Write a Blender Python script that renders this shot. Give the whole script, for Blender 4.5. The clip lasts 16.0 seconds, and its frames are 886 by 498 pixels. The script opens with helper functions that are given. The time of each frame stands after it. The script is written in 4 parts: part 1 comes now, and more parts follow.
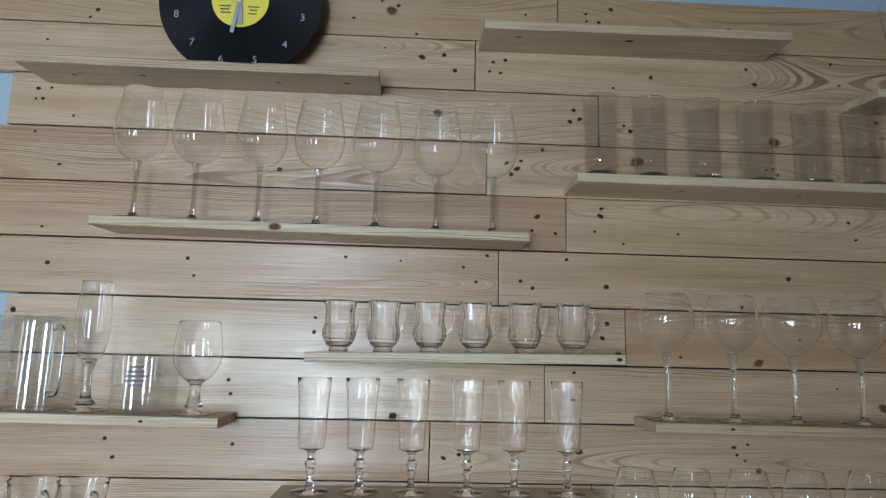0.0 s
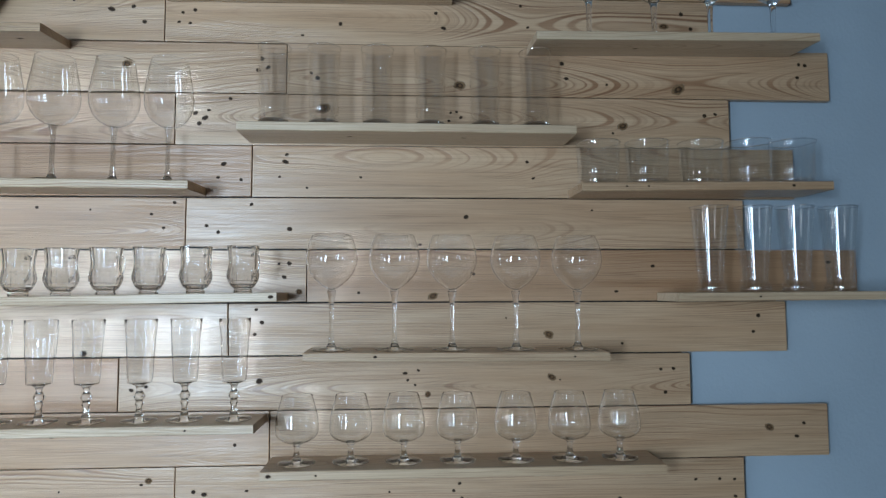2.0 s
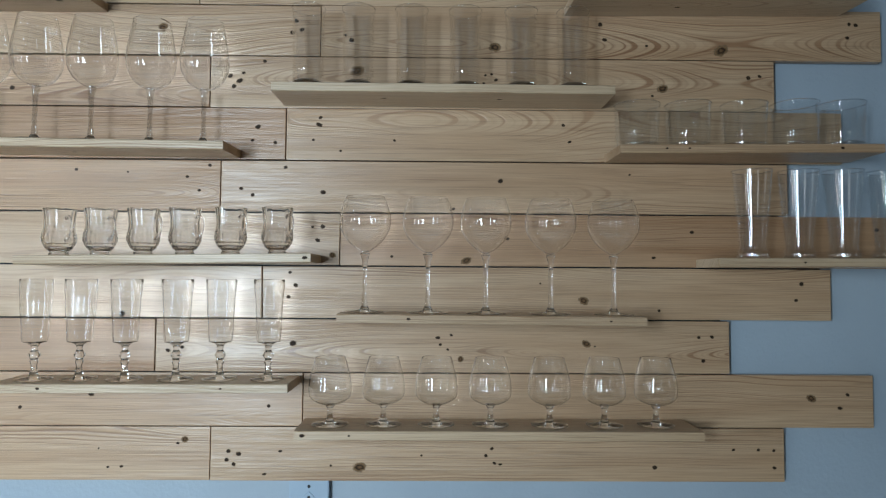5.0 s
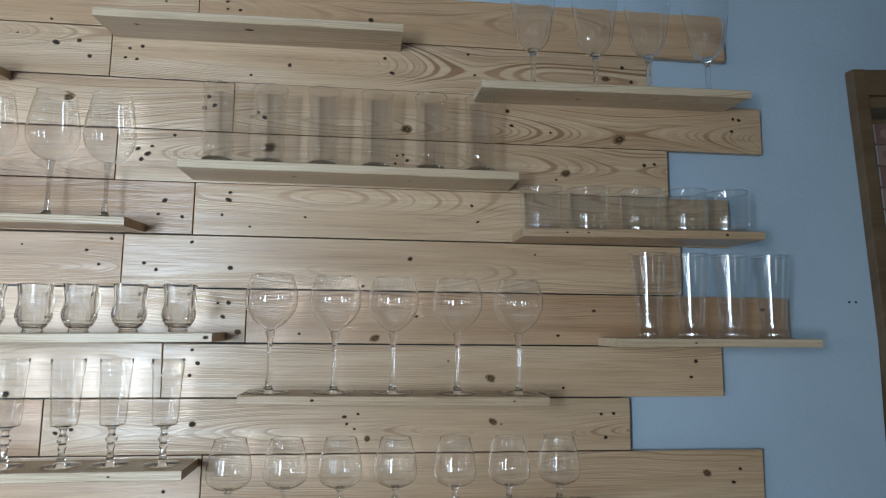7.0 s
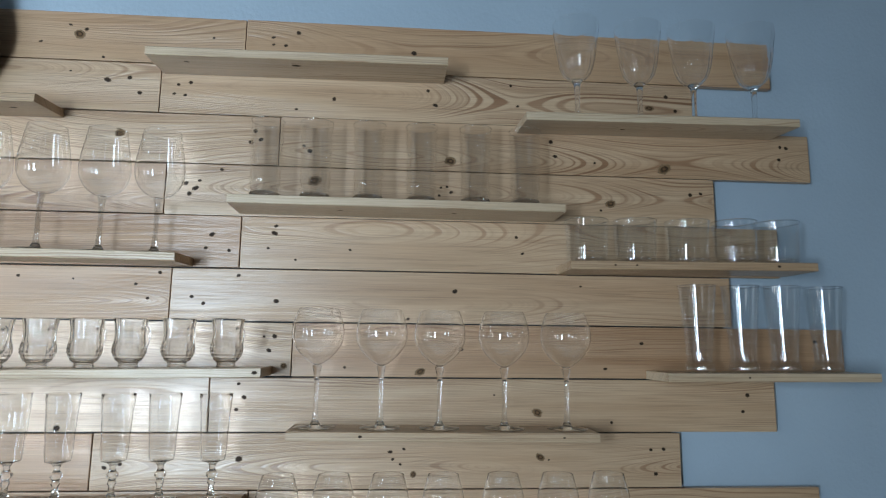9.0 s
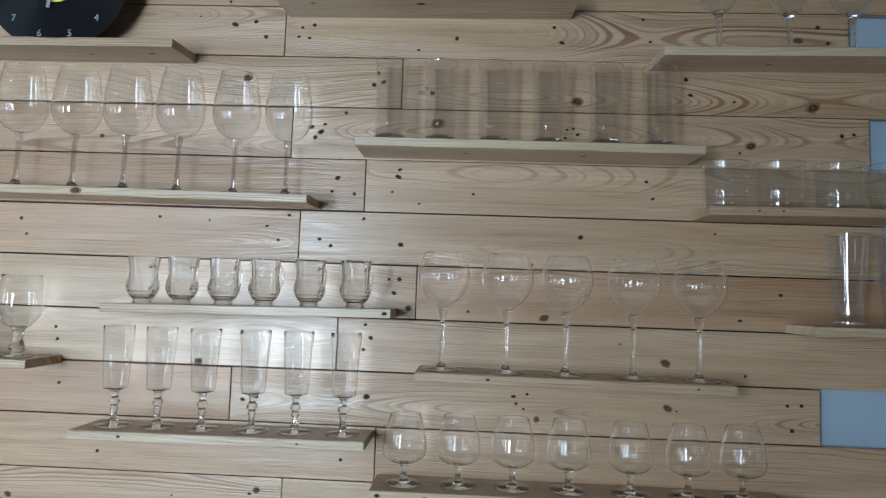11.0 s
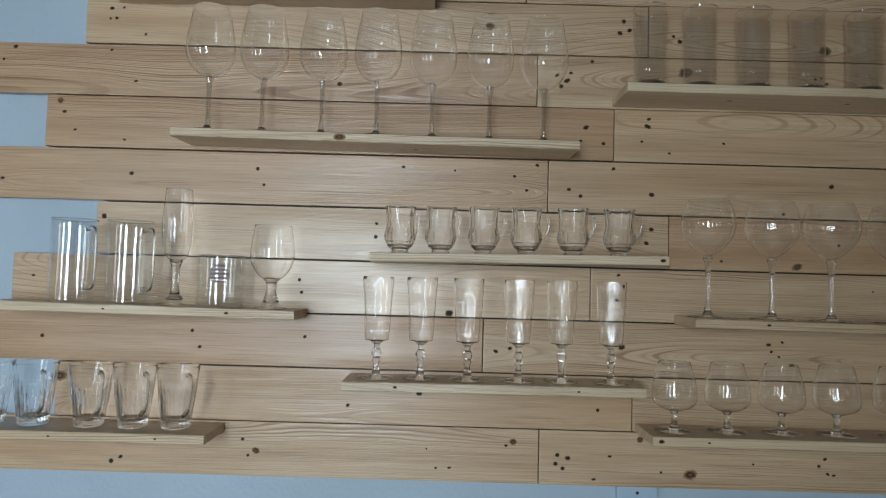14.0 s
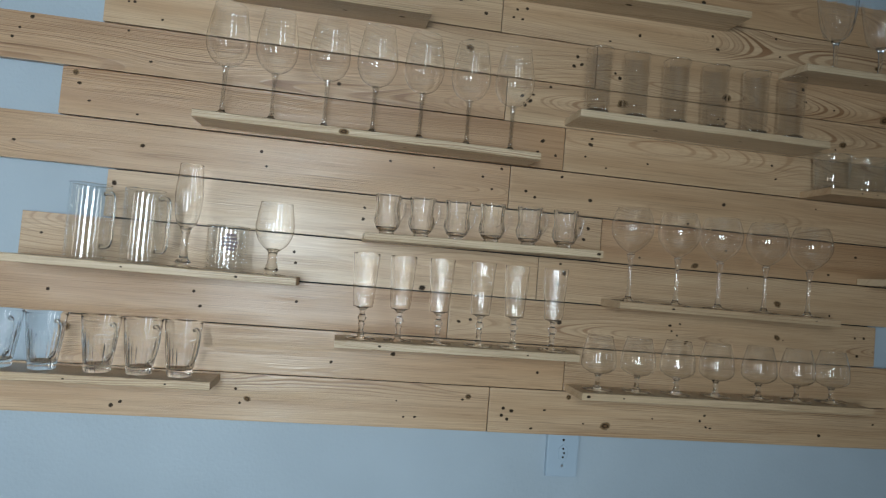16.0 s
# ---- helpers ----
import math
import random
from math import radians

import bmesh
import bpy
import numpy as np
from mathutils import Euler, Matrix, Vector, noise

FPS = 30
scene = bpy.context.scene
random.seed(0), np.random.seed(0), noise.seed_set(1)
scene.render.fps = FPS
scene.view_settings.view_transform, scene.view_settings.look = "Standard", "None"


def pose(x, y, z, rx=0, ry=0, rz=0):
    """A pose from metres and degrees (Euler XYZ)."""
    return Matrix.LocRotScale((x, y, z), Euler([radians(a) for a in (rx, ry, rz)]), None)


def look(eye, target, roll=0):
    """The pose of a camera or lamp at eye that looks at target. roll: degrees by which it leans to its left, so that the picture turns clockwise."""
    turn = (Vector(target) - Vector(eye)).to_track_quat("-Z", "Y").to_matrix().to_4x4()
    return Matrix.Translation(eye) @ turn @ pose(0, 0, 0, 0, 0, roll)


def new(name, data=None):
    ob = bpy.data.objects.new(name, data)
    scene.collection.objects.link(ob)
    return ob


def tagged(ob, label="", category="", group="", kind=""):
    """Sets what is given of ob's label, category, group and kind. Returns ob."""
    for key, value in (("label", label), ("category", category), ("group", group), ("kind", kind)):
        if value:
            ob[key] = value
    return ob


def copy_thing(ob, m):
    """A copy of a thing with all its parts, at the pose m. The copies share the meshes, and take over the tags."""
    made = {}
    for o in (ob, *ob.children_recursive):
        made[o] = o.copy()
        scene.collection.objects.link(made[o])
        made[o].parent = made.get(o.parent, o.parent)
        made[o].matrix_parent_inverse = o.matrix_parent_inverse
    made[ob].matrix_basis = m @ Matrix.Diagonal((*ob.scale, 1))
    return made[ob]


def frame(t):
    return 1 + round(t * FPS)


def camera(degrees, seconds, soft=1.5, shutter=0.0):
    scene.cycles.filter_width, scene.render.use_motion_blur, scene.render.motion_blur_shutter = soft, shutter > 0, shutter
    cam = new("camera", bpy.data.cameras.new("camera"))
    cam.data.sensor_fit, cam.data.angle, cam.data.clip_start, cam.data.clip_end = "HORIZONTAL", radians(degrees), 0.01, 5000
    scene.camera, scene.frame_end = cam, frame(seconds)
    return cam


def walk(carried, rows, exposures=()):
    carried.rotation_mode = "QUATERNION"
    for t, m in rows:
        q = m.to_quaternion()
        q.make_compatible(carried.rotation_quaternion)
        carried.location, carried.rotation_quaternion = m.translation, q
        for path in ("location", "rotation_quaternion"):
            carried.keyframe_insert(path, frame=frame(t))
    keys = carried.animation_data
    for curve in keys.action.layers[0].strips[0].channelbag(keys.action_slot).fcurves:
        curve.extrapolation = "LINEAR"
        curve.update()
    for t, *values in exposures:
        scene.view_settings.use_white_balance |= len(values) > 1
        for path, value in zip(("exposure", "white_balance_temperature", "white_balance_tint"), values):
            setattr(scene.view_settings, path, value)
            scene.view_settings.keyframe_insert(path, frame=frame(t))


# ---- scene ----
cam = camera(70.4, 16.0, soft=1.2, shutter=0.2)
PATH = [
    (0, (-0.001, -1.106, 1.617), (0.086, 0.866, 1.941), 1.4),
    (0.5, (0.103, -1.222, 1.652), (0.176, 0.748, 1.993), 1.7),
    (1, (0.231, -1.268, 1.701), (0.441, 0.696, 2.016), -0.3),
    (1.5, (0.468, -1.227, 1.617), (0.613, 0.748, 1.9), 0.5),
    (2, (0.569, -1.202, 1.621), (0.676, 0.79, 1.754), -0.2),
    (2.5, (0.587, -1.189, 1.576), (0.623, 0.81, 1.622), 0.6),
    (3, (0.557, -1.195, 1.565), (0.561, 0.804, 1.619), 1.3),
    (3.5, (0.556, -1.2, 1.57), (0.562, 0.798, 1.642), 0.1),
    (6, (0.556, -1.181, 1.593), (0.623, 0.813, 1.725), 1.4),
    (6.5, (0.578, -1.191, 1.613), (0.718, 0.795, 1.805), 1.1),
    (7, (0.611, -1.208, 1.633), (0.825, 0.765, 1.88), 0.6),
    (7.5, (0.605, -1.214, 1.64), (0.871, 0.75, 1.905), -0.0),
    (8, (0.584, -1.211, 1.658), (0.765, 0.757, 1.967), -0.1),
    (8.5, (0.569, -1.207, 1.662), (0.73, 0.762, 1.971), 0.4),
    (11, (0.473, -1.177, 1.645), (0.387, 0.815, 1.795), 2.0),
    (11.5, (0.41, -1.179, 1.625), (0.167, 0.804, 1.728), 1.6),
    (12, (0.366, -1.185, 1.587), (0.044, 0.786, 1.686), 1.2),
    (12.5, (0.275, -1.218, 1.578), (0.052, 0.769, 1.625), 0.4),
    (13, (0.128, -1.271, 1.559), (0.017, 0.726, 1.552), -0.3),
    (13.5, (0.018, -1.232, 1.538), (-0.149, 0.759, 1.608), 2.8),
    (14, (-0.041, -1.171, 1.564), (-0.049, 0.826, 1.671), 1.6),
    (14.5, (-0.097, -1.166, 1.555), (0.027, 0.831, 1.564), 1.2),
    (15, (-0.188, -1.243, 1.552), (0.068, 0.741, 1.52), 0.5),
    (15.5, (-0.243, -1.312, 1.555), (0.060, 0.665, 1.583), 1.7),
    (16, (-0.212, -1.373, 1.537), (0.105, 0.600, 1.623), 4.8),
]
walk(cam, [(t, look(eye, target, roll)) for t, eye, target, roll in PATH],
     [(0, -0.36, 6130, 10), (0.5, -0.29, 6080, 10), (1, -0.12, 6230, 10), (1.5, -0.04, 6150, 10), (2, 0.00, 5950, 10), (3, -0.10, 6220, 10), (3.5, -0.10, 6400, 10), (6, -0.02, 6450, 10), (7.5, 0.15, 6170, 10), (8.5, 0.13, 6220, 10), (11, -0.06, 5990, 10),
      (12.5, -0.31, 5960, 10), (13, -0.43, 6420, 10), (13.5, -0.58, 6900, 10), (14, -0.53, 6650, 10), (14.5, -0.50, 6150, 10), (15, -0.51, 6130, 10), (15.5, -0.51, 6950, 10), (16, -0.46, 6950, 10)])

# ---- light ----
world = bpy.data.worlds.new("sky")
scene.world = world
world.use_nodes = True
sky = world.node_tree.nodes.new("ShaderNodeTexSky")
sky.sky_type, sky.sun_disc = "NISHITA", False
sky.sun_elevation, sky.sun_rotation = radians(40), radians(200)
world.node_tree.nodes["Background"].inputs[1].default_value = 0.1
world.node_tree.links.new(sky.outputs[0], world.node_tree.nodes["Background"].inputs[0])


def window_lamp(name, eye, target, width, height, watts, colour):
    lamp = bpy.data.lights.new(name, "AREA")
    lamp.shape, lamp.size, lamp.size_y, lamp.energy, lamp.color = "RECTANGLE", width, height, watts, colour
    new(name, lamp).matrix_world = look(eye, target)


window_lamp("daylight_main", (-0.52, -2.42, 1.56), (-0.52, 0, 1.56), 0.42, 1.02, 63, (0.68, 0.86, 1.0))
window_lamp("daylight_corner", (-1.72, -2.42, 1.56), (-1.72, 0, 1.56), 0.36, 1.02, 21, (0.68, 0.86, 1.0))
# added weak fills at unseen openings; the left one warms the upper left
window_lamp("fill_back", (1.5, -2.38, 1.72), (1.5, 0, 1.72), 0.4, 0.5, 1.1, (0.8, 0.91, 1.0))
window_lamp("fill_left", (-2.28, -1.65, 1.75), (0, -1.65, 1.75), 0.5, 0.7, 5.5, (1.0, 0.90, 0.77))
window_lamp("fill_right", (3.38, -1.5, 1.7), (0, -1.5, 1.7), 0.5, 0.7, 1.2, (0.75, 0.88, 1.0))
# caustics off, since glass parts without shadows already let the daylight through
scene.cycles.transparent_max_bounces = 24
scene.cycles.caustics_reflective = scene.cycles.caustics_refractive = False

# ---- materials ----


def material(name):
    m = bpy.data.materials.new(name)
    m.use_nodes = True
    return m, m.node_tree.nodes, m.node_tree.links, m.node_tree.nodes["Principled BSDF"]


def math_node(n, l, op, a, b=None):
    k = n.new("ShaderNodeMath")
    k.operation = op
    for i, v in enumerate((a, b)):
        if v is None:
            continue
        if isinstance(v, (int, float)):
            k.inputs[i].default_value = v
        else:
            l.new(v, k.inputs[i])
    return k.outputs[0]


def ramp(n, l, fac, stops):
    k = n.new("ShaderNodeValToRGB")
    while len(k.color_ramp.elements) < len(stops):
        k.color_ramp.elements.new(0.5)
    for e, (p, c) in zip(k.color_ramp.elements, stops):
        e.position, e.color = p, (*c, 1)
    l.new(fac, k.inputs[0])
    return k.outputs[0]


def mix_colour(n, l, kind, fac, a, b):
    k = n.new("ShaderNodeMix")
    k.data_type, k.blend_type = "RGBA", kind
    for i, v in ((0, fac), (6, a), (7, b)):
        if isinstance(v, (int, float)):
            k.inputs[i].default_value = v
        elif isinstance(v, tuple):
            k.inputs[i].default_value = (*v, 1)
        else:
            l.new(v, k.inputs[i])
    return k.outputs[2]


def wood(name, pale, dark, rough=0.55, coat=0.74, ring_rate=560.0):
    """Planed pine: arched growth rings, fine fibres, slow blotches, lacquer."""
    m, n, l, b = material(name)
    tc, info = n.new("ShaderNodeTexCoord"), n.new("ShaderNodeObjectInfo")
    sep = n.new("ShaderNodeSeparateXYZ")
    l.new(tc.outputs["Object"], sep.inputs[0])
    x, y, z, rnd = sep.outputs[0], sep.outputs[1], sep.outputs[2], info.outputs["Random"]
    far = math_node(n, l, "MULTIPLY", rnd, 60.0)
    cross = math_node(n, l, "ADD", z, y)

    def combine(sx, sz):
        c = n.new("ShaderNodeCombineXYZ")
        l.new(math_node(n, l, "ADD", math_node(n, l, "MULTIPLY", x, sx), far), c.inputs[0])
        l.new(math_node(n, l, "MULTIPLY", cross, sz), c.inputs[2])
        l.new(far, c.inputs[1])
        return c.outputs[0]

    def noise_tex(vec, detail, rough_=0.55):
        t = n.new("ShaderNodeTexNoise")
        t.inputs["Scale"].default_value, t.inputs["Detail"].default_value, t.inputs["Roughness"].default_value = 1.0, detail, rough_
        l.new(vec, t.inputs["Vector"])
        return t.outputs["Fac"]

    def vary(k):
        return math_node(n, l, "FRACT", math_node(n, l, "MULTIPLY", rnd, k))

    def grey(fac, lo, hi, v0=0.0, v1=1.0):
        return ramp(n, l, fac, ((lo, (v0,) * 3), (hi, (v1,) * 3)))

    # flat-sawn growth rings: distance from a pith that wanders behind the face, which draws long arches
    wander = noise_tex(combine(1.1, 2.5), 1.5)
    ripple = noise_tex(combine(5.0, 26.0), 2.0)
    off = math_node(n, l, "MULTIPLY", math_node(n, l, "SUBTRACT", vary(7.7), 0.5), 0.16)
    u = math_node(n, l, "ADD", math_node(n, l, "ADD", cross, off), math_node(n, l, "MULTIPLY", math_node(n, l, "SUBTRACT", ripple, 0.5), 0.010))
    v = math_node(n, l, "ADD", math_node(n, l, "MULTIPLY", vary(3.1), 0.05), math_node(n, l, "MULTIPLY", math_node(n, l, "SUBTRACT", wander, 0.45), 0.20))
    r = math_node(n, l, "SQRT", math_node(n, l, "ADD", math_node(n, l, "MULTIPLY", u, u), math_node(n, l, "MULTIPLY", v, v)))
    rings = n.new("ShaderNodeTexNoise")
    rings.noise_dimensions = "1D"
    rings.inputs["Scale"].default_value, rings.inputs["Detail"].default_value = 1.0, 1.5
    l.new(math_node(n, l, "ADD", math_node(n, l, "MULTIPLY", r, ring_rate), math_node(n, l, "MULTIPLY", rnd, 500.0)), rings.inputs["W"])
    fibre = noise_tex(combine(8.0, 420.0), 3.0)
    blotch = noise_tex(combine(1.6, 26.0), 3.0)
    ring_mask = grey(rings.outputs["Fac"], 0.44, 0.62)
    late = grey(rings.outputs["Fac"], 0.58, 0.66)
    own = vary(17.3)
    own = math_node(n, l, "ADD", math_node(n, l, "MULTIPLY", math_node(n, l, "MULTIPLY", own, own), 0.60), 0.26)
    region = grey(noise_tex(combine(1.5, 9.0), 2.0), 0.40, 0.62, 0.10, 1.0)
    fac = math_node(n, l, "MULTIPLY", math_node(n, l, "MULTIPLY", ring_mask, region), own)
    c = mix_colour(n, l, "MIX", fac, pale, dark)
    c = mix_colour(n, l, "MULTIPLY", math_node(n, l, "MULTIPLY", math_node(n, l, "MULTIPLY", late, region), 0.6), c, (0.60, 0.44, 0.32))
    c = mix_colour(n, l, "MULTIPLY", 0.44, c, ramp(n, l, fibre, ((0.3, (0.56, 0.50, 0.44)), (0.7, (1, 1, 1)))))
    c = mix_colour(n, l, "MULTIPLY", 0.62, c, ramp(n, l, blotch, ((0.30, (0.68, 0.56, 0.44)), (0.62, (1, 1, 1)))))
    c = mix_colour(n, l, "MULTIPLY", 0.7, c, ramp(n, l, rnd, ((0.0, (0.76, 0.60, 0.46)), (0.3, (1, 0.98, 0.95)), (0.7, (1.0, 0.98, 0.95)), (1.0, (0.84, 0.71, 0.57)))))
    pores = ramp(n, l, noise_tex(combine(7.0, 560.0), 3.0), ((0.30, (0.30, 0.23, 0.17)), (0.44, (1, 1, 1))))
    c = mix_colour(n, l, "MULTIPLY", 0.45, c, pores)
    l.new(c, b.inputs["Base Color"])
    ridge = math_node(n, l, "MULTIPLY", ring_mask, region)
    bump = n.new("ShaderNodeBump")
    bump.inputs["Strength"].default_value, bump.inputs["Distance"].default_value = 0.6, 0.0015
    h = math_node(n, l, "ADD", math_node(n, l, "MULTIPLY", ridge, -0.4), math_node(n, l, "ADD", math_node(n, l, "MULTIPLY", fibre, 0.3), math_node(n, l, "MULTIPLY", blotch, 1.3)))
    l.new(h, bump.inputs["Height"])
    l.new(bump.outputs[0], b.inputs["Normal"])
    relief = n.new("ShaderNodeBump")
    relief.inputs["Strength"].default_value, relief.inputs["Distance"].default_value = 0.9, 0.0011
    patch = grey(noise_tex(combine(6.0, 16.0), 2.0), 0.46, 0.62, 0.12, 1.0)
    streaks = math_node(n, l, "MULTIPLY", noise_tex(combine(6.5, 210.0), 2.0), patch)
    l.new(math_node(n, l, "ADD", math_node(n, l, "MULTIPLY", ridge, -0.6), math_node(n, l, "ADD", math_node(n, l, "MULTIPLY", streaks, 1.1), math_node(n, l, "MULTIPLY", blotch, 1.2))), relief.inputs["Height"])
    l.new(relief.outputs[0], b.inputs["Coat Normal"])
    b.inputs["Roughness"].default_value = rough
    b.inputs["Coat Weight"].default_value, b.inputs["Coat Roughness"].default_value, b.inputs["Coat IOR"].default_value = coat, 0.31, 1.52
    return m


PINE = wood("lacquered_pine", (0.56, 0.389, 0.244), (0.29, 0.152, 0.073))
SHELF_PINE = wood("shelf_pine", (0.62, 0.49, 0.345), (0.42, 0.28, 0.16), 0.5, 0.5)
FRAME_WOOD = wood("dark_door_wood", (0.15, 0.095, 0.05), (0.09, 0.055, 0.028), 0.5, 0.08)


def speckled(name, colour, rough, scale, depth, spread=0.06, metal=0.0):
    """A plain surface with uneven tone at two scales and fine relief."""
    m, n, l, b = material(name)
    tc = n.new("ShaderNodeTexCoord")
    fine, wide = n.new("ShaderNodeTexNoise"), n.new("ShaderNodeTexNoise")
    for t, s_, d in ((fine, scale, 4), (wide, scale / 40, 3)):
        t.inputs["Scale"].default_value, t.inputs["Detail"].default_value = s_, d
        l.new(tc.outputs["Object"], t.inputs["Vector"])
    lo, hi = tuple(v * (1 - spread) for v in colour), tuple(min(1, v * (1 + spread)) for v in colour)
    c = ramp(n, l, wide.outputs["Fac"], ((0.3, lo), (0.7, hi)))
    l.new(c, b.inputs["Base Color"])
    bump = n.new("ShaderNodeBump")
    bump.inputs["Strength"].default_value, bump.inputs["Distance"].default_value = 0.5, depth
    l.new(fine.outputs["Fac"], bump.inputs["Height"])
    l.new(bump.outputs[0], b.inputs["Normal"])
    b.inputs["Roughness"].default_value, b.inputs["Metallic"].default_value = rough, metal
    return m


PLASTER = speckled("painted_plaster", (0.338, 0.400, 0.457), 0.55, 130, 0.0015)
ROOM_PAINT = speckled("room_paint", (0.22, 0.22, 0.215), 0.8, 90, 0.001)
CEILING_PAINT = speckled("ceiling_paint", (0.20, 0.20, 0.20), 0.8, 90, 0.001)
FLOOR_TILE = speckled("floor_tile", (0.60, 0.57, 0.52), 0.4, 60, 0.0005, 0.15)
WHITE_PLASTIC = speckled("white_plastic", (0.33, 0.415, 0.50), 0.4, 200, 0.0001, 0.02)
DARK = speckled("dark_hole_and_joint", (0.015, 0.015, 0.015), 0.7, 100, 0.0002, 0.2)
VINYL_LABEL = speckled("yellow_label", (0.72, 0.55, 0.06), 0.55, 300, 0.0001, 0.06)
SILVER = speckled("silver_metal", (0.62, 0.62, 0.64), 0.35, 300, 0.0001, 0.05, 0.9)
PRINT_GREY = speckled("grey_print", (0.30, 0.30, 0.30), 0.6, 300, 0.0001, 0.2)
INK = speckled("dark_ink", (0.03, 0.035, 0.06), 0.6, 300, 0.0001, 0.2)
ROSE = speckled("rose_print", (0.23, 0.14, 0.115), 0.5, 60, 0.0001, 0.2)
BROWN = speckled("brown_print", (0.17, 0.09, 0.07), 0.5, 60, 0.0001, 0.25)
PALE_PRINT = speckled("pale_print", (0.36, 0.34, 0.35), 0.5, 60, 0.0001, 0.12)
BLUE_PRINT = speckled("pale_blue_print", (0.36, 0.45, 0.52), 0.5, 40, 0.0001, 0.12)
YELLOW_PRINT = speckled("yellow_print", (0.38, 0.28, 0.10), 0.5, 40, 0.0001, 0.12)
PURPLE = speckled("purple_frame", (0.10, 0.06, 0.10), 0.4, 80, 0.0005, 0.2)
PURPLE_PRINT = speckled("faded_purple_print", (0.19, 0.135, 0.15), 0.6, 300, 0.0001, 0.25)


def vinyl():
    m, n, l, b = material("record_vinyl")
    tc, sep = n.new("ShaderNodeTexCoord"), n.new("ShaderNodeVectorMath")
    sep.operation = "LENGTH"
    l.new(tc.outputs["Object"], sep.inputs[0])
    g = n.new("ShaderNodeTexNoise")
    g.noise_dimensions = "1D"
    g.inputs["Scale"].default_value, g.inputs["Detail"].default_value = 900, 2
    l.new(sep.outputs["Value"], g.inputs["W"])
    bump = n.new("ShaderNodeBump")
    bump.inputs["Strength"].default_value, bump.inputs["Distance"].default_value = 0.4, 0.0004
    l.new(g.outputs["Fac"], bump.inputs["Height"])
    l.new(bump.outputs[0], b.inputs["Normal"])
    l.new(ramp(n, l, g.outputs["Fac"], ((0.3, (0.004, 0.004, 0.005)), (0.7, (0.009, 0.009, 0.010)))), b.inputs["Base Color"])
    b.inputs["Roughness"].default_value, b.inputs["Anisotropic"].default_value, b.inputs["Specular IOR Level"].default_value = 0.30, 0.85, 0.2
    round_ = n.new("ShaderNodeTangent")
    round_.direction_type, round_.axis = "RADIAL", "Y"
    l.new(round_.outputs[0], b.inputs["Tangent"])
    return m


VINYL = vinyl()


def knot_material(name, stops, fade):
    """A knot's dark heart with rings, fading out into the board round it."""
    m, n, l, b = material(name)
    tc, info, ln = n.new("ShaderNodeTexCoord"), n.new("ShaderNodeObjectInfo"), n.new("ShaderNodeVectorMath")
    noise_ = n.new("ShaderNodeTexNoise")
    noise_.noise_dimensions = "4D"
    noise_.inputs["Scale"].default_value, noise_.inputs["Detail"].default_value = 2.2, 3
    l.new(tc.outputs["Object"], noise_.inputs["Vector"])
    l.new(math_node(n, l, "MULTIPLY", info.outputs["Random"], 40.0), noise_.inputs["W"])
    ln.operation = "LENGTH"
    l.new(tc.outputs["Object"], ln.inputs[0])
    d = math_node(n, l, "ADD", ln.outputs["Value"], math_node(n, l, "MULTIPLY", math_node(n, l, "SUBTRACT", noise_.outputs["Fac"], 0.5), 0.7))
    l.new(ramp(n, l, d, stops), b.inputs["Base Color"])
    b.inputs["Roughness"].default_value, b.inputs["Specular IOR Level"].default_value = 0.7, 0.15
    clear, mixer = n.new("ShaderNodeBsdfTransparent"), n.new("ShaderNodeMixShader")
    l.new(ramp(n, l, d, ((fade, (1, 1, 1)), (fade + 0.3, (0, 0, 0)))), mixer.inputs[0])
    l.new(clear.outputs[0], mixer.inputs[1])
    l.new(b.outputs[0], mixer.inputs[2])
    l.new(mixer.outputs[0], n["Material Output"].inputs[0])
    return m


KNOT = knot_material("small_dark_knot", ((0.0, (0.05, 0.03, 0.02)), (0.3, (0.016, 0.011, 0.008)), (0.55, (0.05, 0.03, 0.018)), (0.85, (0.24, 0.15, 0.08))), 0.58)
BIG_KNOT = knot_material("ringed_knot", ((0.0, (0.15, 0.085, 0.04)), (0.24, (0.11, 0.056, 0.024)), (0.38, (0.02, 0.012, 0.008)), (0.52, (0.10, 0.058, 0.028)), (0.75, (0.27, 0.165, 0.085)), (0.95, (0.42, 0.28, 0.16))), 0.64)


def solid_glass(name, tint, rough=0.0, ior=1.48):
    m, n, l, b = material(name)
    b.inputs["Base Color"].default_value = (*tint, 1)
    b.inputs["Transmission Weight"].default_value, b.inputs["IOR"].default_value, b.inputs["Roughness"].default_value = 1.0, ior, rough
    return m


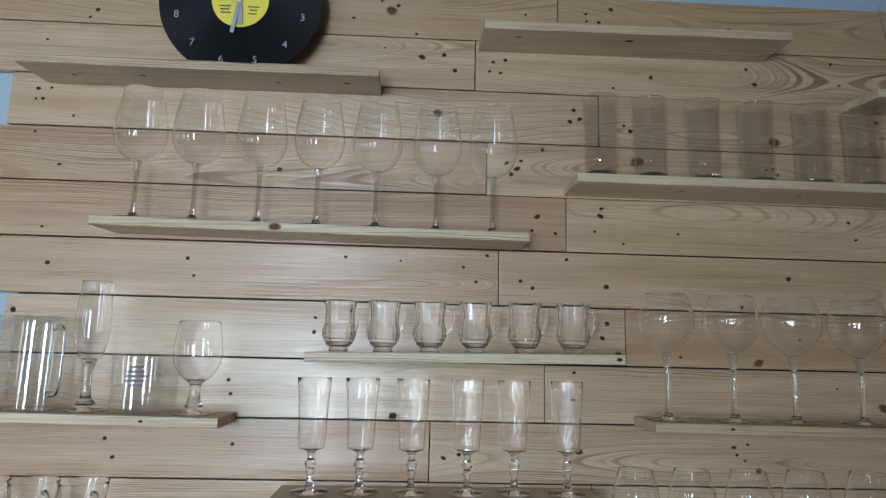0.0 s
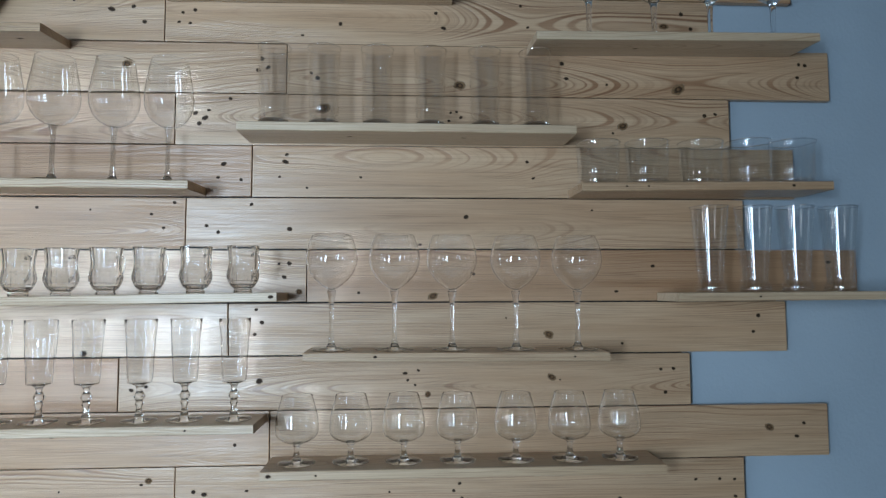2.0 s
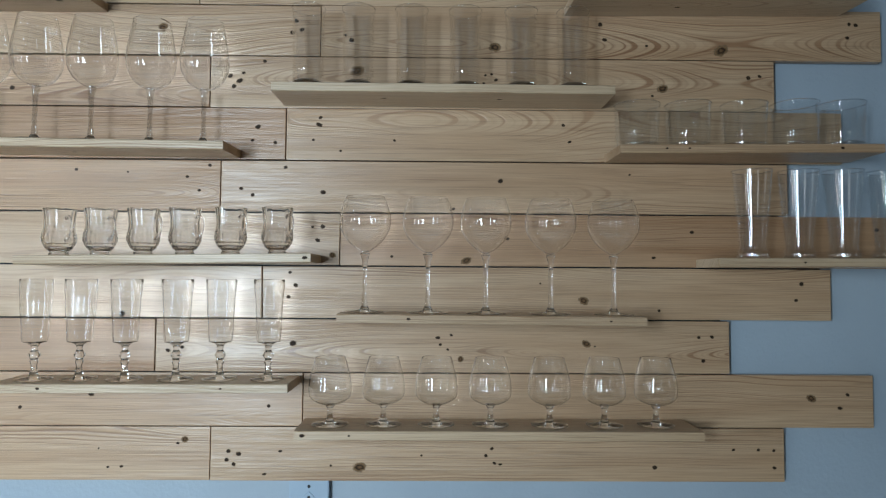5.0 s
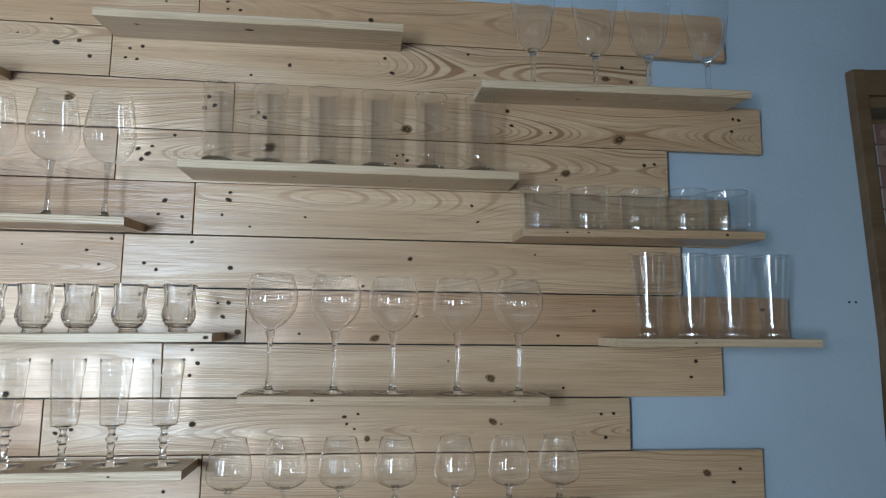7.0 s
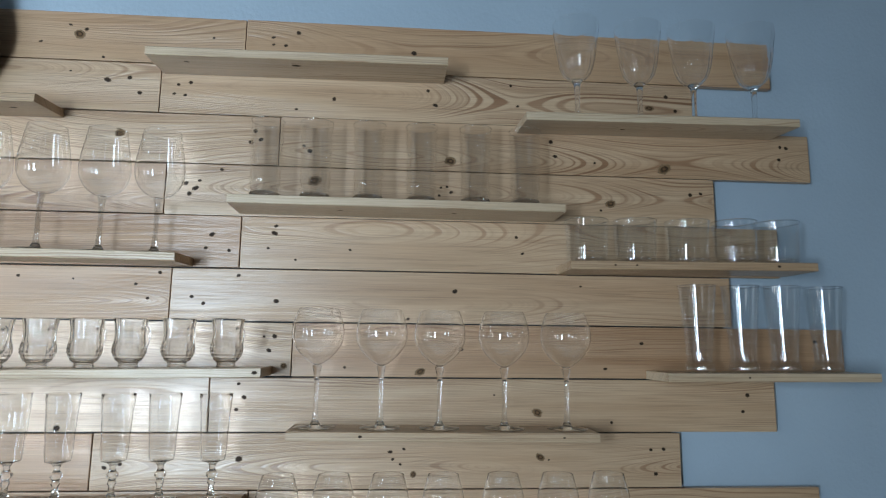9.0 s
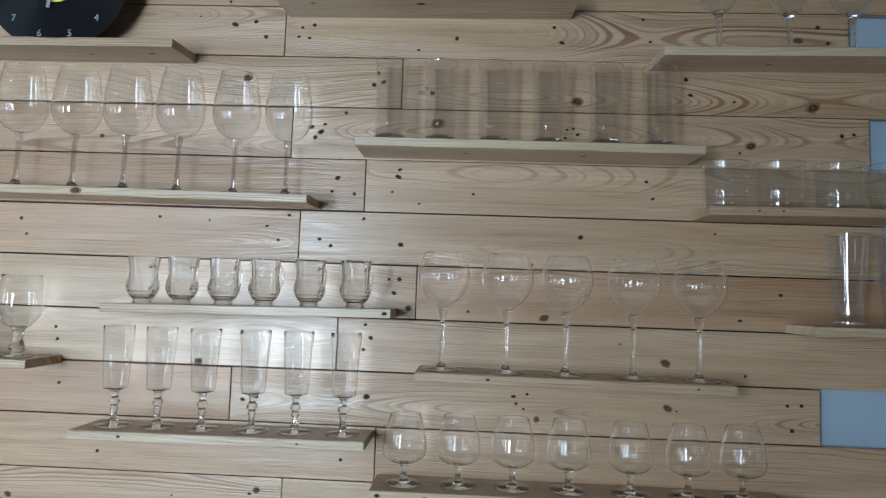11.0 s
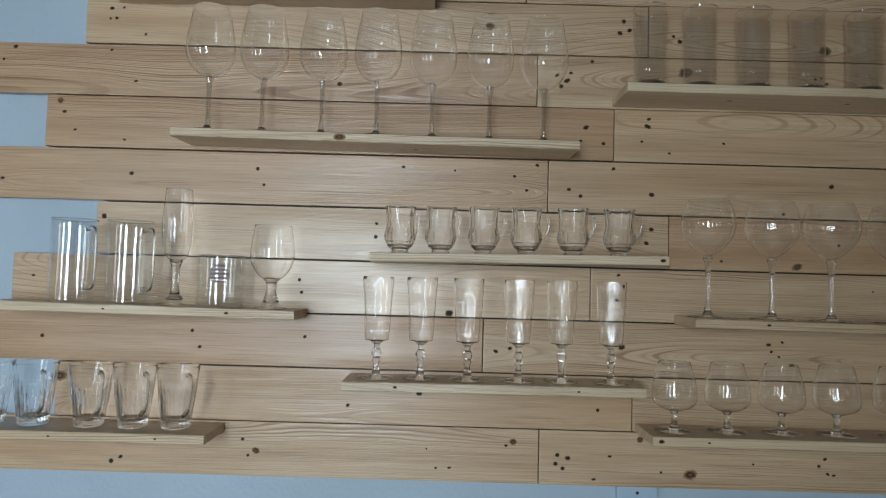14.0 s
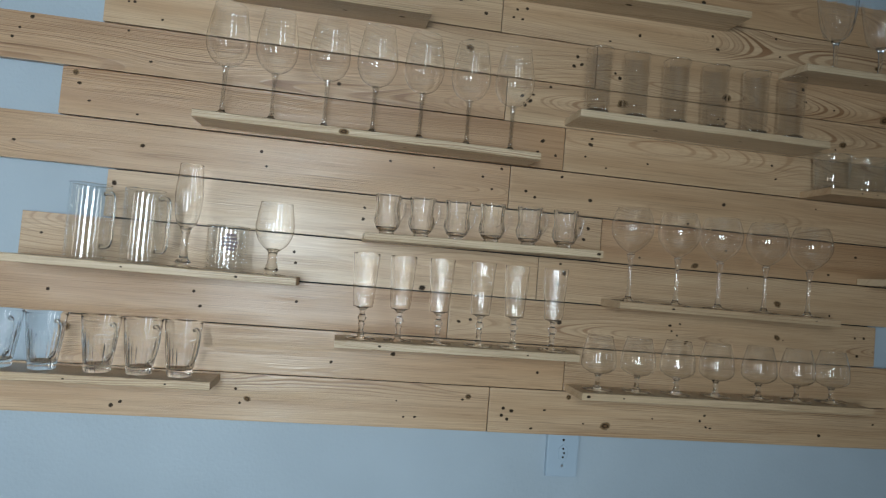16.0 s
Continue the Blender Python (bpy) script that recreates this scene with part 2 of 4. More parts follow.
def thin_glass(name, tint, gloss=0.045, edge=0.8):
    """A blown wall a millimetre thick: it passes light straight on, a little tinted, and mirrors more towards its outline."""
    m, n, l, b = material(name)
    facing = n.new("ShaderNodeLayerWeight")
    facing.inputs["Blend"].default_value = 0.5
    rise = math_node(n, l, "POWER", facing.outputs["Facing"], 4.5)
    fac = math_node(n, l, "ADD", math_node(n, l, "MULTIPLY", rise, edge), gloss)
    clear, mirror, mixer = n.new("ShaderNodeBsdfTransparent"), n.new("ShaderNodeBsdfGlossy"), n.new("ShaderNodeMixShader")
    clear.inputs["Color"].default_value = (*tint, 1)
    mirror.inputs["Color"].default_value, mirror.inputs["Roughness"].default_value = (1.0, 1.0, 1.0, 1), 0.0
    l.new(fac, mixer.inputs[0])
    l.new(clear.outputs[0], mixer.inputs[1])
    l.new(mirror.outputs[0], mixer.inputs[2])
    l.new(mixer.outputs[0], n["Material Output"].inputs[0])
    return m


BOWL_GLASS = solid_glass("blown_glass", (0.985, 0.988, 0.986))
# tumbler tint darkened to give the shade inside and behind the clear glass
SHADE_TINT_GLASS = thin_glass("thin_tumbler_glass", (0.979, 0.976, 0.970), 0.055, 0.7)
BASE_GLASS = thin_glass("thick_base_glass", (0.975, 0.97, 0.955), 0.10, 0.8)
WALL_GLASS = thin_glass("clear_tumbler_glass", (0.982, 0.985, 0.984), 0.055, 0.85)
CUT_GLASS = solid_glass("pressed_glass", (0.997, 0.999, 1.0), 0.0, 1.40)
# stem tint darkened so the wine stems throw a soft shadow
DRAWN_GLASS = thin_glass("drawn_stem_glass", (0.88, 0.88, 0.87), 0.09, 0.9)
STEM_GLASS = solid_glass("stem_glass", (0.97, 0.98, 0.98))

# ---- building helpers ----


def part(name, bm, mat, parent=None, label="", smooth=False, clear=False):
    me = bpy.data.meshes.new(name)
    bm.to_mesh(me)
    bm.free()
    if smooth:
        for p in me.polygons:
            p.use_smooth = True
        me.set_sharp_from_angle(angle=radians(38))
    me.materials.append(mat)
    ob = new(name, me)
    ob.parent = parent
    # clear parts cast no shadow, which keeps the boards behind them bright
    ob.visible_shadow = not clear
    return tagged(ob, label)


def thing(name, label, category, group="", kind=""):
    return tagged(new(name), label, category, group, kind)


def box(x0, x1, y0, y1, z0, z1, bevel=0.0, bm=None):
    b = bm or bmesh.new()
    made = bmesh.ops.create_cube(b, size=1.0)["verts"]
    for v in made:
        v.co = ((x0 + x1) / 2 + v.co.x * (x1 - x0), (y0 + y1) / 2 + v.co.y * (y1 - y0), (z0 + z1) / 2 + v.co.z * (z1 - z0))
    if bevel:
        bmesh.ops.bevel(b, geom=[e for e in b.edges if e.verts[0] in made], offset=bevel, segments=2, affect="EDGES", profile=0.7)
    return b


def lathe(profile, seg=28, mod=None, closed=False):
    """A surface of revolution about z from (r, z) pairs; mod bends r by height and angle."""
    b = bmesh.new()
    rings = []
    for i, (r, z) in enumerate(profile):
        if r < 1e-6:
            rings.append([b.verts.new((0, 0, z))])
        else:
            ring = []
            for k in range(seg):
                a = 2 * math.pi * k / seg
                q = mod(r, z, a, i) if mod else r
                ring.append(b.verts.new((q * math.cos(a), q * math.sin(a), z)))
            rings.append(ring)
    pairs = list(zip(rings, rings[1:])) + ([(rings[-1], rings[0])] if closed else [])
    for p, q in pairs:
        for k in range(seg):
            j = (k + 1) % seg
            if len(p) == 1 and len(q) > 1:
                b.faces.new((p[0], q[j], q[k]))
            elif len(q) == 1 and len(p) > 1:
                b.faces.new((p[k], p[j], q[0]))
            elif len(p) > 1:
                b.faces.new((p[k], p[j], q[j], q[k]))
    bmesh.ops.recalc_face_normals(b, faces=b.faces)
    return b


def smooth_profile(points, steps=5):
    """Points (r, z) joined by a smooth curve."""
    out = []
    p = [points[0]] + list(points) + [points[-1]]
    for i in range(1, len(p) - 2):
        for s in range(steps):
            t = s / steps
            out.append(tuple(max(0.0, 0.5 * (2 * p[i][k] + (p[i + 1][k] - p[i - 1][k]) * t + (2 * p[i - 1][k] - 5 * p[i][k] + 4 * p[i + 1][k] - p[i + 2][k]) * t * t
                             + (3 * p[i][k] - p[i - 1][k] - 3 * p[i + 1][k] + p[i + 2][k]) * t ** 3)) if k == 0 else
                             0.5 * (2 * p[i][k] + (p[i + 1][k] - p[i - 1][k]) * t + (2 * p[i - 1][k] - 5 * p[i][k] + 4 * p[i + 1][k] - p[i + 2][k]) * t * t
                             + (3 * p[i][k] - p[i - 1][k] - 3 * p[i + 1][k] + p[i + 2][k]) * t ** 3) for k in (0, 1)))
    return out + [points[-1]]


def shell(outer, wall):
    """A thin wall of even thickness: the outer curve, over the rim, and back down the inside to the axis."""
    inner = []
    for i, (r, z) in enumerate(outer):
        (ra, za), (rb, zb) = outer[max(i - 1, 0)], outer[min(i + 1, len(outer) - 1)]
        d = math.hypot(rb - ra, zb - za)
        w = wall * min(1.0, 0.3 + 0.7 * (outer[-1][1] - z) / 0.012)
        inner.append((max(0.0, r - w * (zb - za) / d), z + w * (rb - ra) / d))
    (rt, zt), (ri, zi) = outer[-1], inner[-1]
    lip = ((rt + ri) / 2, zt + wall * 0.2)
    low = inner[0]
    return [(0.0, outer[0][1])] + list(outer) + [lip] + inner[::-1] + ([(0.0, low[1])] if low[0] > 1e-4 else [])


def tube_path(points, radius, sides=8, squash=1.0):
    """A bent rod along a smooth list of points."""
    b = bmesh.new()
    pts = [Vector(p) for p in points]
    rings = []
    for i, p in enumerate(pts):
        d = (pts[min(i + 1, len(pts) - 1)] - pts[max(i - 1, 0)]).normalized()
        side = d.cross(Vector((0, 1, 0)))
        side = side.normalized() if side.length > 1e-4 else Vector((1, 0, 0))
        up = side.cross(d).normalized()
        rings.append([b.verts.new(p + radius * (math.cos(a) * side + squash * math.sin(a) * up)) for a in [2 * math.pi * k / sides for k in range(sides)]])
    for p, q in zip(rings, rings[1:]):
        for k in range(sides):
            b.faces.new((p[k], p[(k + 1) % sides], q[(k + 1) % sides], q[k]))
    b.faces.new(rings[0][::-1])
    b.faces.new(rings[-1])
    bmesh.ops.recalc_face_normals(b, faces=b.faces)
    return b


# ---- the room ----
PLASTER_Y = 0.018


def holed_wall(name, label, along, at, thick, span, height, holes, mat):
    """A wall of thickness along x or y with openings (a0, a1, z0, z1) cut through it."""
    b = bmesh.new()
    cuts = sorted({span[0], span[1], *(h[0] for h in holes), *(h[1] for h in holes)})
    for a0, a1 in zip(cuts, cuts[1:]):
        spans, low = [], 0.0
        for h in sorted((h for h in holes if h[0] <= a0 and h[1] >= a1), key=lambda h: h[2]):
            spans.append((low, h[2]))
            low = h[3]
        spans.append((low, height))
        for z0, z1 in spans:
            if z1 - z0 > 1e-4:
                box(*((a0, a1, at, at + thick) if along == "x" else (at, at + thick, a0, a1)), z0, z1, 0, b)
    bmesh.ops.remove_doubles(b, verts=b.verts, dist=1e-5)
    return tagged(part(name, b, mat), label, "wall", "", "structure")


HIGH = 2.85
holed_wall("wall_north", "pale blue painted plaster wall behind wooden cladding", "x", PLASTER_Y, 0.14, (-2.3, 3.4), HIGH, [(1.666, 2.50, 0.0, 2.135)], PLASTER)
holed_wall("wall_south", "plain painted wall, out of view, with two windows and a fill lamp opening", "x", -2.54, 0.14, (-2.3, 3.4), HIGH, [(-1.93, -1.51, 1.02, 2.10), (-0.76, -0.28, 1.02, 2.10), (1.3, 1.7, 1.47, 1.97)], ROOM_PAINT)
holed_wall("wall_west", "plain painted side wall, out of view, with a fill lamp opening", "y", -2.44, 0.14, (-2.54, PLASTER_Y + 0.14), HIGH, [(-1.9, -1.4, 1.4, 2.1)], ROOM_PAINT)
holed_wall("wall_east", "plain painted side wall, out of view, with a fill lamp opening", "y", 3.4, 0.14, (-2.54, PLASTER_Y + 0.14), HIGH, [(-1.75, -1.25, 1.35, 2.05)], ROOM_PAINT)
tagged(part("floor", box(-2.44, 3.54, -2.54, 0.158, -0.1, 0.0), FLOOR_TILE), "dull tiled floor of the room", "floor", "", "structure")
tagged(part("ceiling", box(-2.44, 3.54, -2.54, 0.158, HIGH, HIGH + 0.1), CEILING_PAINT), "dull grey painted ceiling", "ceiling", "", "structure")



def window_frame(name, along, at, a0, a1, z0, z1, bars, half=0.025, rails=()):
    """A white window frame with glazing bars, set in its opening."""
    w = thing(name, "white painted window frame with glazing bars, out of view, a lamp in its opening", "window", "", "structure")
    pieces = [("window_frame", a0, a0 + 0.03, z0, z1), ("window_frame", a1 - 0.03, a1, z0, z1), ("window_sill", a0 + 0.03, a1 - 0.03, z0, z0 + 0.03), ("window_frame", a0 + 0.03, a1 - 0.03, z1 - 0.03, z1)]
    pieces += [("glazing_bar", a - half, a + half, z0 + 0.03, z1 - 0.03) for a in bars]
    edges = [a0 + 0.03] + [e for a in bars for e in (a - half, a + half)] + [a1 - 0.03]
    pieces += [("glazing_rail", p, q, z - 0.025, z + 0.025) for z in rails for p, q in zip(edges[::2], edges[1::2])]
    for kind, p0, p1, q0, q1 in pieces:
        part(kind, box(*((p0, p1, at, at + 0.03) if along == "x" else (at, at + 0.03, p0, p1)), q0, q1, 0.003), ROOM_PAINT, w)


window_frame("window_1", "x", -2.405, -0.76, -0.28, 1.02, 2.10, [])
window_frame("window_5", "x", -2.405, -1.93, -1.51, 1.02, 2.10, [])
# windows 2 to 4 are added round the fill lamps, out of view
window_frame("fill_window_2", "x", -2.375, 1.3, 1.7, 1.47, 1.97, [1.5])
window_frame("fill_window_3", "y", -2.275, -1.9, -1.4, 1.4, 2.1, [-1.62])
window_frame("fill_window_4", "y", 3.345, -1.75, -1.25, 1.35, 2.05, [-1.5])

# ---- cladding of pine boards ----
cladding = thing("wood_cladding", "knotty lacquered pine boards nailed in staggered rows to the wall", "wall cladding", "", "structure")
knot_disc = bpy.data.meshes.new("knot")
kb = bmesh.new()
kc = kb.verts.new((0, -0.02, 0))
ko = [kb.verts.new((math.cos(2 * math.pi * k / 14), 0, math.sin(2 * math.pi * k / 14))) for k in range(14)]
for k in range(14):
    kb.faces.new((kc, ko[k], ko[(k + 1) % 14]))
bmesh.ops.recalc_face_normals(kb, faces=kb.faces)
kb.to_mesh(knot_disc)
kb.free()
knot_disc.materials.append(KNOT)
big_knot_disc = knot_disc.copy()
big_knot_disc.materials[0] = BIG_KNOT
rng = random.Random(7)


def joint_felt(x0, x1, z0, z1):
    """Dark strip behind a joint between boards, standing in for its shade."""
    part("joint_felt", box(x0, x1, 0.0125, 0.0165, z0, z1), DARK, cladding, "dark strip behind a joint, in place of its shade")


def board(row, x0, x1, knots=()):
    """One board of a row, 10 cm high, with its knots at (x, height in the row, radius)."""
    z0 = 1.1 + 0.1 * row
    gap, proud = 0.0006 + rng.random() * 0.0012, rng.random() * 0.0022
    xc, zc = (x0 + x1) / 2, z0 + 0.05
    hx = (x1 - x0) / 2 - 0.0009
    b = box(-hx, hx, 0.0 - proud, 0.012, -0.05 + gap, 0.05 - gap, 0.0011)
    ob = part("plank", b, PINE, cladding)
    ob.location = (xc, 0, zc)
    for kx, kz, r in knots:
        k = new("knot", big_knot_disc if r > 0.0048 else knot_disc)
        k.parent = ob
        k.rotation_euler = (0, rng.uniform(-0.5, 0.5), 0)
        k.location = (kx - xc, -proud - 0.0006, kz - 0.05)
        k.scale = (r * rng.uniform(1.3, 2.2), 0.004, r * rng.uniform(1.1, 1.6))
    return ob


board(1, -0.931, 0.140, [(-0.883, 0.035, 0.0025), (-0.644, 0.021, 0.0042), (-0.627, 0.029, 0.0034), (-0.404, 0.067, 0.0025), (-0.393, 0.038, 0.0025), (-0.379, 0.047, 0.0051), (-0.066, 0.059, 0.0017), (-0.048, 0.025, 0.0025), (-0.023, 0.026, 0.0025), (0.08, 0.069, 0.0025), (0.093, 0.076, 0.0059)])
board(1, 0.140, 1.213, [(0.171, 0.039, 0.0034), (0.174, 0.055, 0.0034), (0.184, 0.031, 0.0034), (0.193, 0.05, 0.0034), (0.241, 0.013, 0.0025), (0.27, 0.055, 0.0025), (0.325, 0.087, 0.0051), (0.364, 0.029, 0.0017), (0.417, 0.026, 0.0076), (0.532, 0.048, 0.0017), (0.652, 0.048, 0.0025), (0.663, 0.061, 0.0025), (0.668, 0.034, 0.0025), (0.679, 0.032, 0.0025), (0.968, 0.027, 0.0042), (1.116, 0.06, 0.0025), (1.163, 0.06, 0.0025), (1.192, 0.059, 0.0025), (1.193, 0.027, 0.0025)])
board(2, -0.755, 0.310, [(-0.746, 0.073, 0.0068), (-0.213, 0.034, 0.0034), (-0.082, 0.059, 0.0042), (0.247, 0.038, 0.0034)])
board(2, 0.310, 1.384, [(1.265, 0.056, 0.0059), (1.319, 0.038, 0.0034), (1.334, 0.063, 0.0025)])
board(3, -1.060, 0.033, [(-0.784, 0.046, 0.0034), (-0.506, 0.063, 0.0034), (-0.491, 0.033, 0.0034), (-0.297, 0.057, 0.0034)])
board(3, 0.033, 1.113, [(0.057, 0.04, 0.0034), (0.083, 0.046, 0.0034), (0.29, 0.054, 0.0042), (0.561, 0.066, 0.0034), (0.566, 0.053, 0.0025), (0.58, 0.044, 0.0025), (0.586, 0.071, 0.0025), (0.604, 0.026, 0.0051), (0.841, 0.056, 0.0051), (0.857, 0.051, 0.0017), (1.054, 0.069, 0.0025), (1.062, 0.025, 0.0034), (1.079, 0.07, 0.0025)])
board(4, -0.847, 0.230, [(-0.807, 0.057, 0.0025), (-0.311, 0.062, 0.0034), (-0.306, 0.039, 0.0025), (-0.031, 0.008, 0.0047)])
board(4, 0.230, 1.308, [(0.28, 0.041, 0.0034), (0.282, 0.087, 0.0025), (0.293, 0.063, 0.0034), (0.754, 0.069, 0.0017), (0.836, 0.037, 0.0059), (0.979, 0.019, 0.0025), (1.24, 0.04, 0.0025), (1.251, 0.071, 0.0034)])
board(5, -0.697, 0.375, [(-0.682, 0.071, 0.0042), (-0.172, 0.046, 0.0034), (-0.171, 0.071, 0.0025), (0.323, 0.073, 0.0025), (0.333, 0.048, 0.0034), (0.342, 0.074, 0.0034), (0.361, 0.02, 0.0051)])
board(5, 0.375, 1.457, [(0.473, 0.018, 0.0025), (0.614, 0.011, 0.0059), (0.692, 0.053, 0.0025), (0.97, 0.019, 0.0025), (1.043, 0.068, 0.0034), (1.398, 0.075, 0.0042)])
board(6, -0.928, 0.148, [(-0.877, 0.038, 0.0025), (-0.635, 0.053, 0.0034), (-0.398, 0.068, 0.0034), (-0.385, 0.038, 0.0025), (-0.124, 0.079, 0.0025), (-0.027, 0.075, 0.0017), (0.085, 0.067, 0.0025), (0.108, 0.041, 0.0025), (0.127, 0.089, 0.0025)])
board(6, 0.148, 1.229, [(0.187, 0.045, 0.0025), (0.209, 0.033, 0.0034), (0.27, 0.086, 0.0034), (0.342, 0.039, 0.0034), (0.589, 0.009, 0.0025), (0.678, 0.063, 0.0034), (0.925, 0.077, 0.0017)])
board(7, -0.802, 0.270, [(-0.776, 0.088, 0.0051), (-0.767, 0.067, 0.0034), (-0.745, 0.033, 0.0025), (-0.651, 0.016, 0.0025), (0.207, 0.037, 0.0025), (0.217, 0.063, 0.0034), (0.25, 0.033, 0.0034)])
board(7, 0.270, 1.335, [(0.322, 0.039, 0.0025), (0.333, 0.068, 0.0042), (0.335, 0.082, 0.0025), (0.374, 0.018, 0.0025), (0.476, 0.039, 0.0025), (0.798, 0.071, 0.0025), (0.81, 0.039, 0.0025)])
board(8, -0.951, 0.124, [(-0.901, 0.045, 0.0025), (-0.889, 0.065, 0.0025), (-0.868, 0.09, 0.0042), (-0.685, 0.088, 0.0025), (-0.636, 0.029, 0.0025), (-0.25, 0.034, 0.0042)])
board(8, 0.124, 1.207, [(0.162, 0.061, 0.0034), (0.169, 0.041, 0.0034), (0.18, 0.052, 0.0042), (0.187, 0.067, 0.0025), (0.227, 0.09, 0.0025), (0.403, 0.073, 0.0076), (0.646, 0.051, 0.0025), (0.649, 0.067, 0.0025), (0.661, 0.069, 0.0025), (0.669, 0.058, 0.0025), (0.97, 0.03, 0.0025), (0.99, 0.044, 0.0076), (1.156, 0.067, 0.0034), (1.178, 0.07, 0.003)])
board(9, -0.738, 0.333, [(-0.691, 0.049, 0.0025), (-0.689, 0.069, 0.0034), (-0.679, 0.05, 0.0034), (-0.666, 0.071, 0.0025), (-0.622, 0.02, 0.0025), (0.032, 0.052, 0.0060), (0.279, 0.046, 0.0034), (0.286, 0.069, 0.0034), (0.297, 0.052, 0.0034)])
board(9, 0.333, 1.416, [(0.38, 0.042, 0.0025), (0.392, 0.032, 0.0042), (0.667, 0.021, 0.0068), (0.87, 0.068, 0.0034), (0.878, 0.038, 0.0034), (0.959, 0.027, 0.0025), (1.103, 0.019, 0.0085), (1.349, 0.047, 0.003), (1.353, 0.074, 0.0034), (1.366, 0.072, 0.0034)])
board(10, -0.930, 0.100, [(-0.685, 0.064, 0.0025), (-0.07, 0.077, 0.0017), (0.0, 0.062, 0.0042), (0.041, 0.068, 0.0034), (0.062, 0.038, 0.0034)])
board(10, 0.100, 1.172, [(0.127, 0.039, 0.0025), (0.134, 0.058, 0.0034), (0.148, 0.037, 0.0025), (0.157, 0.063, 0.0034), (0.362, 0.017, 0.0025), (0.435, 0.041, 0.0034), (0.621, 0.066, 0.0034), (0.636, 0.036, 0.0034), (0.789, 0.084, 0.0025), (0.803, 0.041, 0.0025), (1.078, 0.048, 0.0059), (1.114, 0.074, 0.0034), (1.133, 0.044, 0.0034)])
board(11, -0.880, 0.257, [(-0.614, 0.012, 0.0025), (-0.602, 0.027, 0.0042), (-0.131, 0.035, 0.0025), (-0.079, 0.072, 0.0025), (-0.06, 0.053, 0.0068), (-0.048, 0.064, 0.0034), (-0.012, 0.008, 0.0025), (0.195, 0.058, 0.0025)])
board(11, 0.257, 1.343, [(0.311, 0.064, 0.0025), (0.312, 0.049, 0.0025), (0.336, 0.048, 0.0025), (0.36, 0.076, 0.0034), (0.591, 0.044, 0.0042)])
ENDS = {1: (-0.931, 0.140, 1.213), 2: (-0.755, 0.310, 1.384), 3: (-1.060, 0.033, 1.113), 4: (-0.847, 0.230, 1.308), 5: (-0.697, 0.375, 1.457), 6: (-0.928, 0.148, 1.229), 7: (-0.802, 0.270, 1.335), 8: (-0.951, 0.124, 1.207), 9: (-0.738, 0.333, 1.416), 10: (-0.930, 0.100, 1.172), 11: (-0.880, 0.257, 1.343)}
for row, (left, joint, right) in ENDS.items():
    joint_felt(joint - 0.008, joint + 0.008, 1.108 + 0.1 * row, 1.192 + 0.1 * row)
    if row > 1:
        below = ENDS[row - 1]
        joint_felt(max(left, below[0]) + 0.012, min(right, below[2]) - 0.012, 1.094 + 0.1 * row, 1.106 + 0.1 * row)

# ---- shelves ----


def shelf(x0, x1, top, rise=0.0, droop=0.0, rough=0.0, label="", under=(), edge=(), thick=0.0155, depth=0.10):
    """A plank shelf against the boards; its front edge is waney by rough, sags by droop, and climbs by rise from one end to the other."""
    b = bmesh.new()
    count = 48
    r2 = random.Random(int(x0 * 1000) + 50)
    phase = r2.random() * 50
    rings = []
    for i in range(count + 1):
        x = x0 + (x1 - x0) * i / count
        zt = rise * (i / count - 0.5)
        w = rough * max(0.0, noise.noise(Vector((x * 14 + phase, 0, 0))) + 0.25 * noise.noise(Vector((x * 60 + phase, 3, 0))))
        e = 0.0012
        fz = -math.tan(radians(droop)) * depth
        prof = [(-0.0005, zt - fz), (-depth + e + w, zt), (-depth + 0.3 * w, zt - e - 0.8 * w), (-depth, zt - thick + e), (-depth + e, zt - thick), (-0.0005, zt - thick - fz)]
        rings.append([b.verts.new((x - (x0 + x1) / 2, y, z)) for y, z in prof])
    for p, q in zip(rings, rings[1:]):
        for k in range(6):
            b.faces.new((p[k], p[(k + 1) % 6], q[(k + 1) % 6], q[k]))
    b.faces.new(rings[0])
    b.faces.new(rings[-1][::-1])
    bmesh.ops.recalc_face_normals(b, faces=b.faces)
    ob = part("shelf", b, SHELF_PINE)
    ob.location = ((x0 + x1) / 2, -0.0016, top)
    tagged(ob, label, "shelf", "shelves on the boarded wall")

    for kx, ky, r in under:
        k = new("knot", knot_disc)
        k.parent = ob
        fz = math.tan(radians(droop)) * (depth + ky)
        k.matrix_basis = pose(kx - (x0 + x1) / 2, ky, rise * ((kx - x0) / (x1 - x0) - 0.5) - thick + fz - 0.0006, 90 + droop, 0, 0) @ Matrix.Diagonal((r * 2.2, 0.004, r * 1.1, 1))
    for kx, r in edge:
        k = new("knot", big_knot_disc if r > 0.0048 else knot_disc)
        k.parent = ob
        k.matrix_basis = pose(kx - (x0 + x1) / 2, -depth - 0.0006, rise * ((kx - x0) / (x1 - x0) - 0.5) - thick / 2) @ Matrix.Diagonal((r * 1.6, 0.004, r, 1))

    def surface(x, y=-0.05):
        return top + rise * ((x - x0) / (x1 - x0) - 0.5) + math.tan(radians(droop)) * (y + depth)
    return surface


